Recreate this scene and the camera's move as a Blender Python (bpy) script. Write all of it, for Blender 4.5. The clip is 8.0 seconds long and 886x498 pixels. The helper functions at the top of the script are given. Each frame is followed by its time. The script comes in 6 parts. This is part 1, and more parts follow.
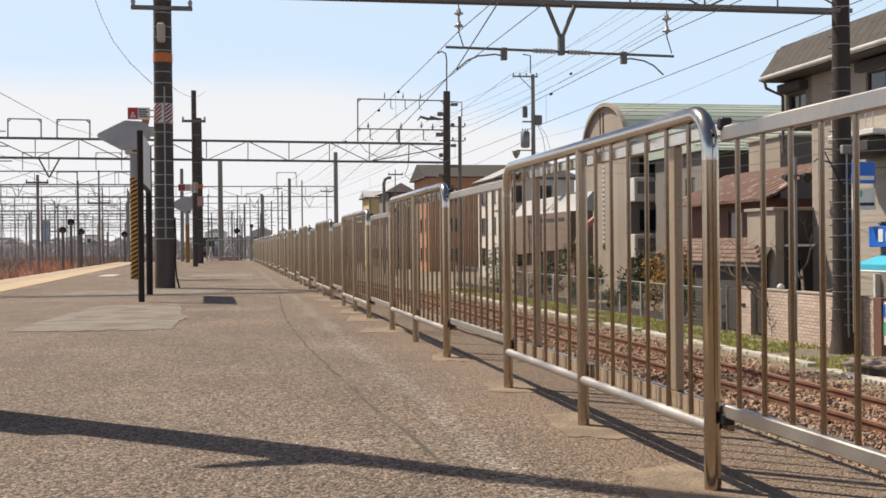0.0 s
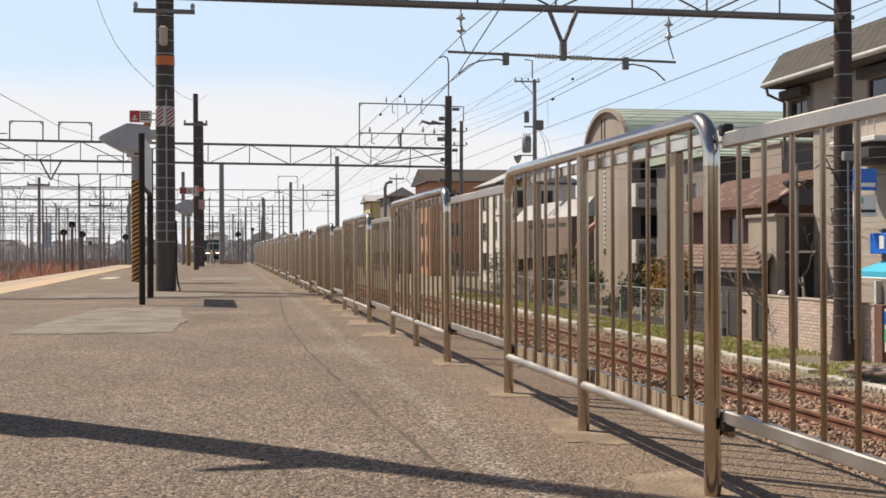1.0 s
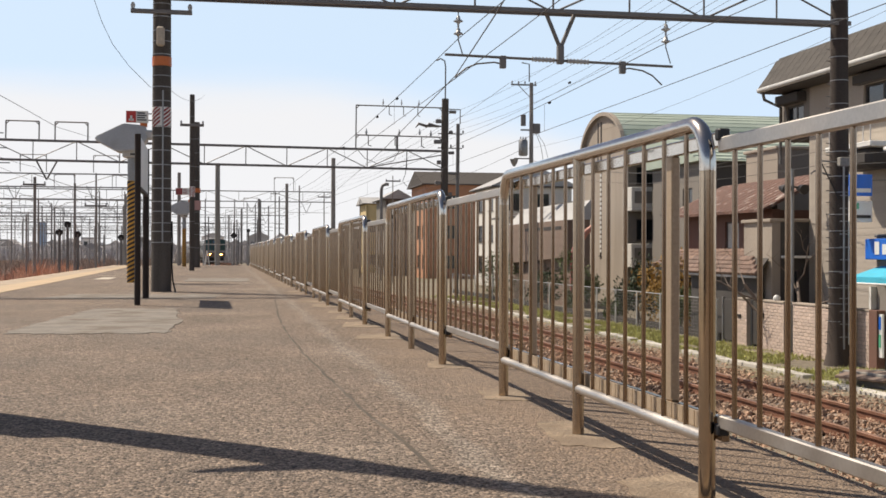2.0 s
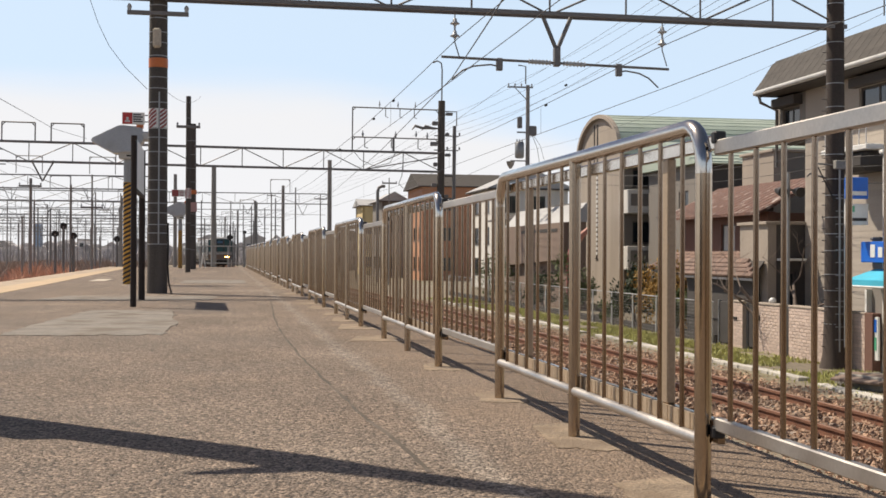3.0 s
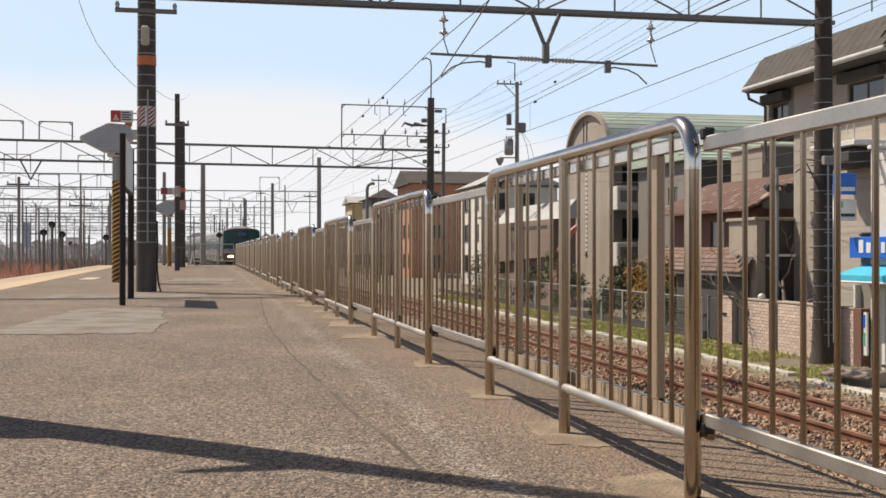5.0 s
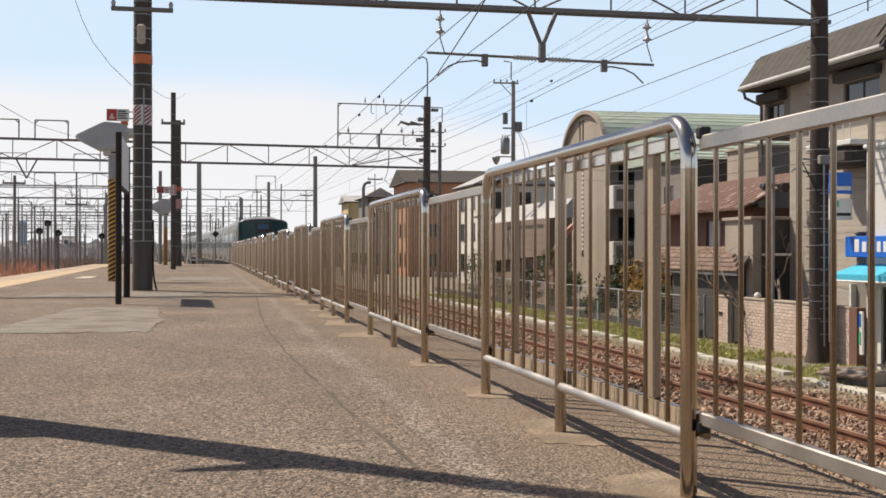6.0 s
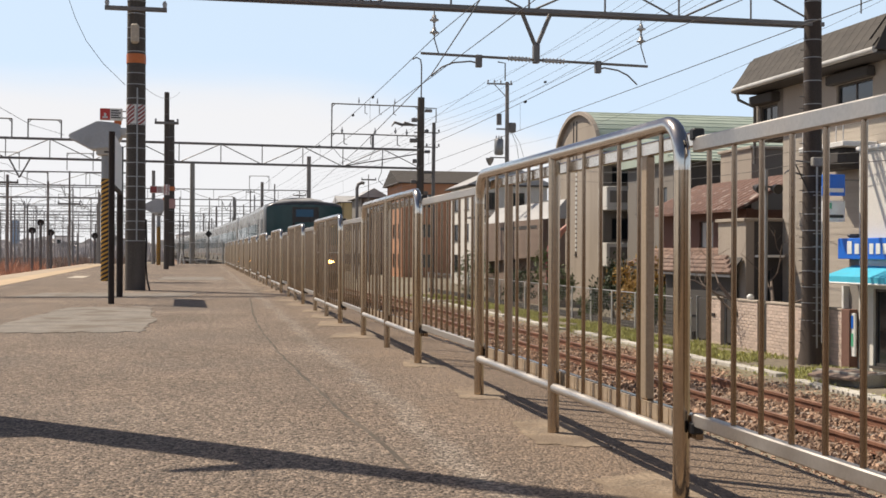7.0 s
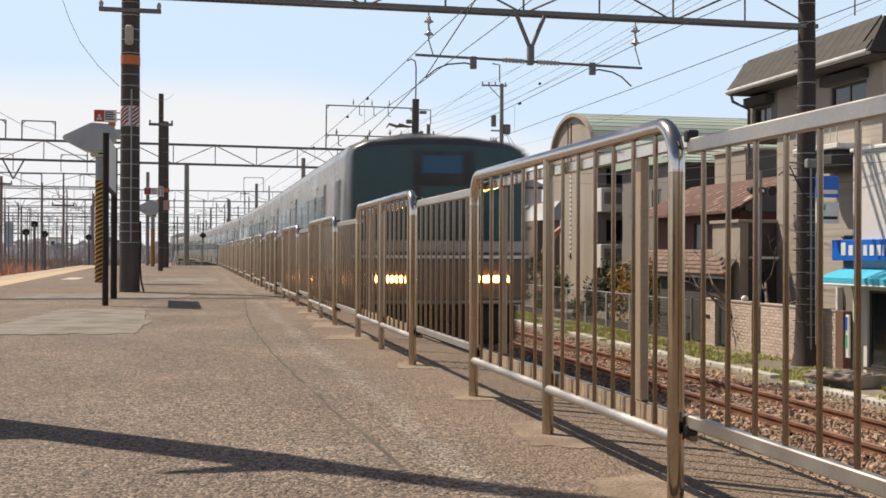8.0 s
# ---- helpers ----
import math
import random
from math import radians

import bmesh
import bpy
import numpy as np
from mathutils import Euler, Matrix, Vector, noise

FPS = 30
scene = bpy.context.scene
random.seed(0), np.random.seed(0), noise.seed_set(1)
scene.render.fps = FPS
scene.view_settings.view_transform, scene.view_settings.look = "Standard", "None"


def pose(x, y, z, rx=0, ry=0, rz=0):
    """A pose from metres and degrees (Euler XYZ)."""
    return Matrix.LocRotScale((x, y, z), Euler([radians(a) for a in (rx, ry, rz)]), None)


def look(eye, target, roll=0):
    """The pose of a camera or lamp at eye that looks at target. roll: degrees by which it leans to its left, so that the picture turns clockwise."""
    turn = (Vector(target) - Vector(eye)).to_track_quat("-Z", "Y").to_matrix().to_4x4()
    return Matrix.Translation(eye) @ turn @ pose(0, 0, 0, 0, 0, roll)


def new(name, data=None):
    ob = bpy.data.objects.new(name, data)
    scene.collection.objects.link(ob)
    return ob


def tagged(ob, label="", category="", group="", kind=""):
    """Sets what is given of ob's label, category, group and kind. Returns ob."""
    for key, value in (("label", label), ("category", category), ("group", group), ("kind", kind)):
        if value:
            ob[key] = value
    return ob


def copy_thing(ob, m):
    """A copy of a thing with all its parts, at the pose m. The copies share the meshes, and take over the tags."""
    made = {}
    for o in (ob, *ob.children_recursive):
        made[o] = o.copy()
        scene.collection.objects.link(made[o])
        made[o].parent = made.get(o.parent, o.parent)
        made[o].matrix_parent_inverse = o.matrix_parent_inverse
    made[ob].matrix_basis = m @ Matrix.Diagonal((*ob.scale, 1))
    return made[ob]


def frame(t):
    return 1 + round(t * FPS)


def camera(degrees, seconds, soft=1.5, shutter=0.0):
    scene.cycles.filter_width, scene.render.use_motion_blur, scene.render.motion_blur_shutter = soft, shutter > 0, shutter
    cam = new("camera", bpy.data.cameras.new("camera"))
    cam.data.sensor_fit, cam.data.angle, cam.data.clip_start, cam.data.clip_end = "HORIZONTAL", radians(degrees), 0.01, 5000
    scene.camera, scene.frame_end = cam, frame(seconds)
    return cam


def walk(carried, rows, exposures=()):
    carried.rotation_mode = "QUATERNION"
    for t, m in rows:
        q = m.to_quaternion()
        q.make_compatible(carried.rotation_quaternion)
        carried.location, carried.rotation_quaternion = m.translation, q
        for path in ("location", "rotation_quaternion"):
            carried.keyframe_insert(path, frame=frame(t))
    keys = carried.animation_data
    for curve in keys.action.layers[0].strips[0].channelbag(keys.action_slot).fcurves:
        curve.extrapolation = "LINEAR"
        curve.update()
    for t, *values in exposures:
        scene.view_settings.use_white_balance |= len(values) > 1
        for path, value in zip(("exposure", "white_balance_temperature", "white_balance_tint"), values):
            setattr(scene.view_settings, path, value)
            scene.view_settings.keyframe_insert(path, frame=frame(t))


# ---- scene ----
EYE = Vector((0.0, 0.0, 0.742))


def aim(yaw, pitch, roll):
    """A pose at the tripod: yaw to the right of the platform's line, pitch up and roll, in degrees."""
    a, b = radians(yaw), radians(pitch)
    return look(EYE, EYE + Vector((math.sin(a) * math.cos(b), math.cos(a) * math.cos(b), math.sin(b))), roll)


cam = camera(41.5, 8.0, soft=1.6, shutter=0.5)
walk(cam, [
    (0, aim(10.378, -0.194, -0.559)),
    (0.5, aim(10.366, -0.177, -0.429)),
    (1, aim(10.335, 0.028, -0.249)),
    (1.5, aim(10.384, 0.099, 0.013)),
    (3, aim(10.726, 0.262, 0.252)),
    (3.5, aim(10.780, 0.100, 0.200)),
    (4, aim(11.015, 0.078, 0.133)),
    (4.5, aim(11.148, 0.144, 0.081)),
    (6, aim(11.411, 0.070, 0.060)),
    (6.5, aim(11.562, 0.132, 0.217)),
    (7, aim(11.733, 0.103, 0.238)),
    (7.5, aim(11.927, 0.079, 0.143)),
    (8, aim(12.000, 0.181, 0.228)),
], [(0, 0.15, 6500, 10), (8, 0.15, 6500, 10)])

# ---- light ----
SUN = Vector((-0.54, 0.52, 1.0)).normalized()      # towards the sun
world = bpy.data.worlds.new("world")
scene.world = world
world.use_nodes = True
nt = world.node_tree
bg = nt.nodes["Background"]
sky = nt.nodes.new("ShaderNodeTexSky")
sky.sky_type, sky.sun_disc = "NISHITA", False
sky.sun_elevation = math.asin(SUN.z)
sky.sun_rotation = math.atan2(SUN.x, SUN.y)
sky.air_density, sky.dust_density, sky.ozone_density = 0.2, 0.8, 0.3
# a soft bank of spring cloud, low down all round
tc = nt.nodes.new("ShaderNodeTexCoord")
sep = nt.nodes.new("ShaderNodeSeparateXYZ")
nt.links.new(tc.outputs["Generated"], sep.inputs[0])
mp = nt.nodes.new("ShaderNodeMapping")
mp.inputs["Scale"].default_value = (1.6, 1.6, 9.0)
nt.links.new(tc.outputs["Generated"], mp.inputs[0])
nz = nt.nodes.new("ShaderNodeTexNoise")
nz.inputs["Scale"].default_value, nz.inputs["Detail"].default_value = 1.7, 5.0
nt.links.new(mp.outputs[0], nz.inputs[0])
ad = nt.nodes.new("ShaderNodeMath")
ad.operation = "MULTIPLY_ADD"
ad.inputs[1].default_value, ad.inputs[2].default_value = 0.05, -0.025
nt.links.new(nz.outputs[0], ad.inputs[0])
s1 = nt.nodes.new("ShaderNodeMath")
s1.operation = "ADD"
nt.links.new(sep.outputs[2], s1.inputs[0])
nt.links.new(ad.outputs[0], s1.inputs[1])
# the bank sinks towards the east
lean = nt.nodes.new("ShaderNodeMapRange")
lean.interpolation_type = "SMOOTHSTEP"
lean.inputs["From Min"].default_value, lean.inputs["From Max"].default_value = 0.06, 0.36
lean.inputs["To Min"].default_value, lean.inputs["To Max"].default_value = 0.0, 0.05
nt.links.new(sep.outputs[0], lean.inputs[0])
s2 = nt.nodes.new("ShaderNodeMath")
s2.operation = "ADD"
nt.links.new(s1.outputs[0], s2.inputs[0])
nt.links.new(lean.outputs[0], s2.inputs[1])
mr = nt.nodes.new("ShaderNodeMapRange")
mr.interpolation_type = "SMOOTHSTEP"
mr.inputs["From Min"].default_value, mr.inputs["From Max"].default_value = 0.113, 0.155
mr.inputs["To Min"].default_value, mr.inputs["To Max"].default_value = 0.94, 0.8
nt.links.new(s2.outputs[0], mr.inputs[0])
mixc = nt.nodes.new("ShaderNodeMix")
mixc.data_type = "RGBA"
tone = nt.nodes.new("ShaderNodeMix")
tone.data_type = "RGBA"
tone.inputs["A"].default_value, tone.inputs["B"].default_value = (5.65, 5.61, 5.61, 1), (4.72, 5.74, 6.75, 1)
mt = nt.nodes.new("ShaderNodeMapRange")
mt.interpolation_type = "SMOOTHSTEP"
mt.inputs["From Min"].default_value, mt.inputs["From Max"].default_value = 0.113, 0.155
nt.links.new(s2.outputs[0], mt.inputs[0])
nt.links.new(mt.outputs[0], tone.inputs["Factor"])
nt.links.new(tone.outputs["Result"], mixc.inputs["B"])
# the haze thins out towards the zenith
hz = nt.nodes.new("ShaderNodeMapRange")
hz.interpolation_type = "SMOOTHSTEP"
hz.inputs["From Min"].default_value, hz.inputs["From Max"].default_value = 0.2, 0.3
hz.inputs["To Min"].default_value, hz.inputs["To Max"].default_value = 1.0, 0.03
nt.links.new(sep.outputs[2], hz.inputs[0])
thin_out = nt.nodes.new("ShaderNodeMath")
thin_out.operation = "MULTIPLY"
nt.links.new(mr.outputs[0], thin_out.inputs[0])
nt.links.new(hz.outputs[0], thin_out.inputs[1])
nt.links.new(thin_out.outputs[0], mixc.inputs["Factor"])
nt.links.new(sky.outputs[0], mixc.inputs["A"])
nt.links.new(mixc.outputs["Result"], bg.inputs[0])
bg.inputs[1].default_value = 0.15
sun = new("sun", bpy.data.lights.new("sun", "SUN"))
sun.data.energy, sun.data.angle, sun.data.color = 5.0, radians(0.55), (1.0, 0.88, 0.72)
sun.matrix_world = look(SUN * 60, (0, 0, 0))


# ---- materials ----
def mat(name, color, rough=0.7, metal=0.0, var=0.18, scale=3.0, fine=40.0, bump=0.15, stain=None, stain_at=0.58,
        streak=1.0, random_amount=0.0, island=0.0, coat=0.0):
    """A surface with coarse stains, fine grain and relief, at real size. streak stretches the stains upright."""
    m = bpy.data.materials.new(name)
    m.use_nodes = True
    t = m.node_tree
    p = t.nodes["Principled BSDF"]
    p.inputs["Metallic"].default_value = metal
    if coat:
        p.inputs["Coat Weight"].default_value = coat
        p.inputs["Coat Roughness"].default_value = 0.1
    co = t.nodes.new("ShaderNodeTexCoord")
    mpg = t.nodes.new("ShaderNodeMapping")
    mpg.inputs["Scale"].default_value = (1, 1, 1 / streak)
    t.links.new(co.outputs["Object"], mpg.inputs[0])
    a = t.nodes.new("ShaderNodeTexNoise")
    a.inputs["Scale"].default_value, a.inputs["Detail"].default_value = scale, 6.0
    t.links.new(mpg.outputs[0], a.inputs[0])
    b = t.nodes.new("ShaderNodeTexNoise")
    b.inputs["Scale"].default_value, b.inputs["Detail"].default_value = fine, 4.0
    t.links.new(co.outputs["Object"], b.inputs[0])
    val = t.nodes.new("ShaderNodeMath")
    val.operation = "ADD"
    t.links.new(a.outputs[0], val.inputs[0])
    t.links.new(b.outputs[0], val.inputs[1])
    rng = t.nodes.new("ShaderNodeMapRange")
    rng.inputs["From Min"].default_value, rng.inputs["From Max"].default_value = 0.6, 1.4
    rng.inputs["To Min"].default_value, rng.inputs["To Max"].default_value = 1 - var * 1.6, 1 + var * 1.6
    t.links.new(val.outputs[0], rng.inputs[0])
    last = rng.outputs[0]
    for amount, node, sock in ((random_amount, "ShaderNodeObjectInfo", "Random"), (island, "ShaderNodeNewGeometry", "Random Per Island")):
        if amount:
            oi = t.nodes.new(node)
            r2 = t.nodes.new("ShaderNodeMapRange")
            r2.inputs["To Min"].default_value, r2.inputs["To Max"].default_value = 1 - amount, 1 + amount
            t.links.new(oi.outputs[sock], r2.inputs[0])
            mu = t.nodes.new("ShaderNodeMath")
            mu.operation = "MULTIPLY"
            t.links.new(last, mu.inputs[0])
            t.links.new(r2.outputs[0], mu.inputs[1])
            last = mu.outputs[0]
    vm = t.nodes.new("ShaderNodeVectorMath")
    vm.operation = "SCALE"
    vm.inputs[0].default_value = color
    t.links.new(last, vm.inputs["Scale"])
    out = vm.outputs[0]
    if stain:
        st = t.nodes.new("ShaderNodeTexNoise")
        st.inputs["Scale"].default_value, st.inputs["Detail"].default_value = scale * 0.6, 8.0
        t.links.new(mpg.outputs[0], st.inputs[0])
        sr = t.nodes.new("ShaderNodeMapRange")
        sr.inputs["From Min"].default_value, sr.inputs["From Max"].default_value = stain_at, stain_at + 0.14
        t.links.new(st.outputs[0], sr.inputs[0])
        mx = t.nodes.new("ShaderNodeMix")
        mx.data_type = "RGBA"
        mx.inputs["B"].default_value = (*stain, 1)
        t.links.new(sr.outputs[0], mx.inputs["Factor"])
        t.links.new(out, mx.inputs["A"])
        out = mx.outputs["Result"]
    t.links.new(out, p.inputs["Base Color"])
    rr = t.nodes.new("ShaderNodeMapRange")
    rr.inputs["From Min"].default_value, rr.inputs["From Max"].default_value = 0.3, 0.7
    rr.inputs["To Min"].default_value, rr.inputs["To Max"].default_value = max(rough - 0.1, 0.02), min(rough + 0.1, 1)
    t.links.new(a.outputs[0], rr.inputs[0])
    t.links.new(rr.outputs[0], p.inputs["Roughness"])
    if bump:
        bp = t.nodes.new("ShaderNodeBump")
        bp.inputs["Strength"].default_value, bp.inputs["Distance"].default_value = bump, 0.02
        t.links.new(b.outputs[0], bp.inputs["Height"])
        t.links.new(bp.outputs[0], p.inputs["Normal"])
    return m


def glow(name, color, strength):
    m = bpy.data.materials.new(name)
    m.use_nodes = True
    p = m.node_tree.nodes["Principled BSDF"]
    p.inputs["Base Color"].default_value = (*color, 1)
    p.inputs["Emission Color"].default_value = (*color, 1)
    p.inputs["Emission Strength"].default_value = strength
    return m


def asphalt_material():
    """Old platform asphalt: pale aggregate in brown-grey binder, stains, worn bald patches, hairline cracks."""
    m = mat("asphalt", (0.197, 0.15, 0.114), 0.85, 0, 0.22, 0.55, 60, 0.0, stain=(0.242, 0.192, 0.15), stain_at=0.53)
    t = m.node_tree
    p = t.nodes["Principled BSDF"]
    co = t.nodes.new("ShaderNodeTexCoord")
    vo = t.nodes.new("ShaderNodeTexVoronoi")
    vo.inputs["Scale"].default_value = 92
    t.links.new(co.outputs["Object"], vo.inputs[0])
    no = t.nodes.new("ShaderNodeTexNoise")
    no.inputs["Scale"].default_value, no.inputs["Detail"].default_value = 32, 6
    t.links.new(co.outputs["Object"], no.inputs[0])
    sp = t.nodes.new("ShaderNodeSeparateColor")
    t.links.new(vo.outputs["Color"], sp.inputs[0])
    mr1 = t.nodes.new("ShaderNodeMapRange")
    mr1.inputs["To Min"].default_value, mr1.inputs["To Max"].default_value = 0.3, 1.8
    t.links.new(sp.outputs[0], mr1.inputs[0])
    mr2 = t.nodes.new("ShaderNodeMapRange")
    mr2.inputs["From Min"].default_value, mr2.inputs["From Max"].default_value = 0.3, 0.7
    mr2.inputs["To Min"].default_value, mr2.inputs["To Max"].default_value = 0.6, 1.4
    t.links.new(no.outputs[0], mr2.inputs[0])
    mu = t.nodes.new("ShaderNodeMath")
    mu.operation = "MULTIPLY"
    t.links.new(mr1.outputs[0], mu.inputs[0])
    t.links.new(mr2.outputs[0], mu.inputs[1])
    # dark pits where stones have worked loose, broad tired patches, and lost pale chips
    def layer(last, scale_, lo, hi, a_, b_, stretch=(1, 1, 1), detail=4):
        mpp = t.nodes.new("ShaderNodeMapping")
        mpp.inputs["Scale"].default_value = stretch
        t.links.new(co.outputs["Object"], mpp.inputs[0])
        nn = t.nodes.new("ShaderNodeTexNoise")
        nn.inputs["Scale"].default_value, nn.inputs["Detail"].default_value = scale_, detail
        t.links.new(mpp.outputs[0], nn.inputs[0])
        rr_ = t.nodes.new("ShaderNodeMapRange")
        rr_.inputs["From Min"].default_value, rr_.inputs["From Max"].default_value = lo, hi
        rr_.inputs["To Min"].default_value, rr_.inputs["To Max"].default_value = a_, b_
        t.links.new(nn.outputs[0], rr_.inputs[0])
        mm = t.nodes.new("ShaderNodeMath")
        mm.operation = "MULTIPLY"
        t.links.new(last, mm.inputs[0])
        t.links.new(rr_.outputs[0], mm.inputs[1])
        return mm.outputs[0]
    tone_ = layer(mu.outputs[0], 48, 0.56, 0.66, 1.0, 0.38)
    tone_ = layer(tone_, 9, 0.35, 0.7, 0.88, 1.12)
    tone_ = layer(tone_, 1.3, 0.35, 0.65, 0.86, 1.12, (1, 0.5, 1), 7)
    tone_ = layer(tone_, 2.2, 0.62, 0.68, 1.0, 1.16, (0.35, 1.6, 1), 6)
    tone_ = layer(tone_, 60, 0.72, 0.76, 1.0, 2.3)
    src = p.inputs["Base Color"].links[0].from_socket
    vm = t.nodes.new("ShaderNodeVectorMath")
    vm.operation = "SCALE"
    # sandy wear along the fence, ragged on its inner side
    sx = t.nodes.new("ShaderNodeSeparateXYZ")
    t.links.new(co.outputs["Object"], sx.inputs[0])
    rag = t.nodes.new("ShaderNodeTexNoise")
    rag.inputs["Scale"].default_value, rag.inputs["Detail"].default_value = 1.6, 7
    t.links.new(co.outputs["Object"], rag.inputs[0])
    rs = t.nodes.new("ShaderNodeMath")
    rs.operation = "MULTIPLY_ADD"
    rs.inputs[1].default_value = 1.3
    t.links.new(rag.outputs[0], rs.inputs[0])
    t.links.new(sx.outputs[0], rs.inputs[2])
    rm = t.nodes.new("ShaderNodeMapRange")
    rm.inputs["From Min"].default_value, rm.inputs["From Max"].default_value = 1.5, 2.1
    t.links.new(rs.outputs[0], rm.inputs[0])
    sand = t.nodes.new("ShaderNodeMix")
    sand.data_type = "RGBA"
    sand.inputs["B"].default_value = (0.235, 0.172, 0.122, 1)
    t.links.new(rm.outputs[0], sand.inputs["Factor"])
    t.links.new(src, sand.inputs["A"])
    # a pale worn strip that wanders beside it
    off = t.nodes.new("ShaderNodeMath")
    off.operation = "MULTIPLY_ADD"
    off.inputs[1].default_value = -0.32
    t.links.new(rag.outputs[0], off.inputs[0])
    t.links.new(sx.outputs[0], off.inputs[2])
    cen = t.nodes.new("ShaderNodeMath")
    cen.operation = "SUBTRACT"
    cen.inputs[1].default_value = 0.77
    t.links.new(off.outputs[0], cen.inputs[0])
    ab = t.nodes.new("ShaderNodeMath")
    ab.operation = "ABSOLUTE"
    t.links.new(cen.outputs[0], ab.inputs[0])
    sm = t.nodes.new("ShaderNodeMapRange")
    sm.interpolation_type = "SMOOTHSTEP"
    sm.inputs["From Min"].default_value, sm.inputs["From Max"].default_value = 0.015, 0.1
    sm.inputs["To Min"].default_value, sm.inputs["To Max"].default_value = 0.72, 0.0
    t.links.new(ab.outputs[0], sm.inputs[0])
    gr = t.nodes.new("ShaderNodeMath")
    gr.operation = "MULTIPLY"
    t.links.new(sm.outputs[0], gr.inputs[0])
    t.links.new(no.outputs[0], gr.inputs[1])
    pale = t.nodes.new("ShaderNodeMix")
    pale.data_type = "RGBA"
    pale.inputs["B"].default_value = (0.3, 0.265, 0.225, 1)
    t.links.new(gr.outputs[0], pale.inputs["Factor"])
    t.links.new(sand.outputs["Result"], pale.inputs["A"])
    t.links.new(pale.outputs["Result"], vm.inputs[0])
    # the sandy strip is trodden smooth
    calm = t.nodes.new("ShaderNodeMapRange")
    calm.inputs["To Min"].default_value, calm.inputs["To Max"].default_value = 0.0, 0.6
    t.links.new(rm.outputs[0], calm.inputs[0])
    even = t.nodes.new("ShaderNodeMix")
    even.inputs["B"].default_value = 0.92
    t.links.new(calm.outputs[0], even.inputs["Factor"])
    t.links.new(tone_, even.inputs["A"])
    t.links.new(even.outputs["Result"], vm.inputs["Scale"])
    t.links.new(vm.outputs[0], p.inputs["Base Color"])
    hs = t.nodes.new("ShaderNodeMath")
    hs.operation = "MULTIPLY_ADD"
    hs.inputs[1].default_value = 0.5
    t.links.new(vo.outputs["Distance"], hs.inputs[0])
    t.links.new(no.outputs[0], hs.inputs[2])
    bp = t.nodes.new("ShaderNodeBump")
    bp.inputs["Strength"].default_value, bp.inputs["Distance"].default_value = 0.9, 0.022
    bp.invert = True
    t.links.new(hs.outputs[0], bp.inputs["Height"])
    t.links.new(bp.outputs[0], p.inputs["Normal"])
    return m


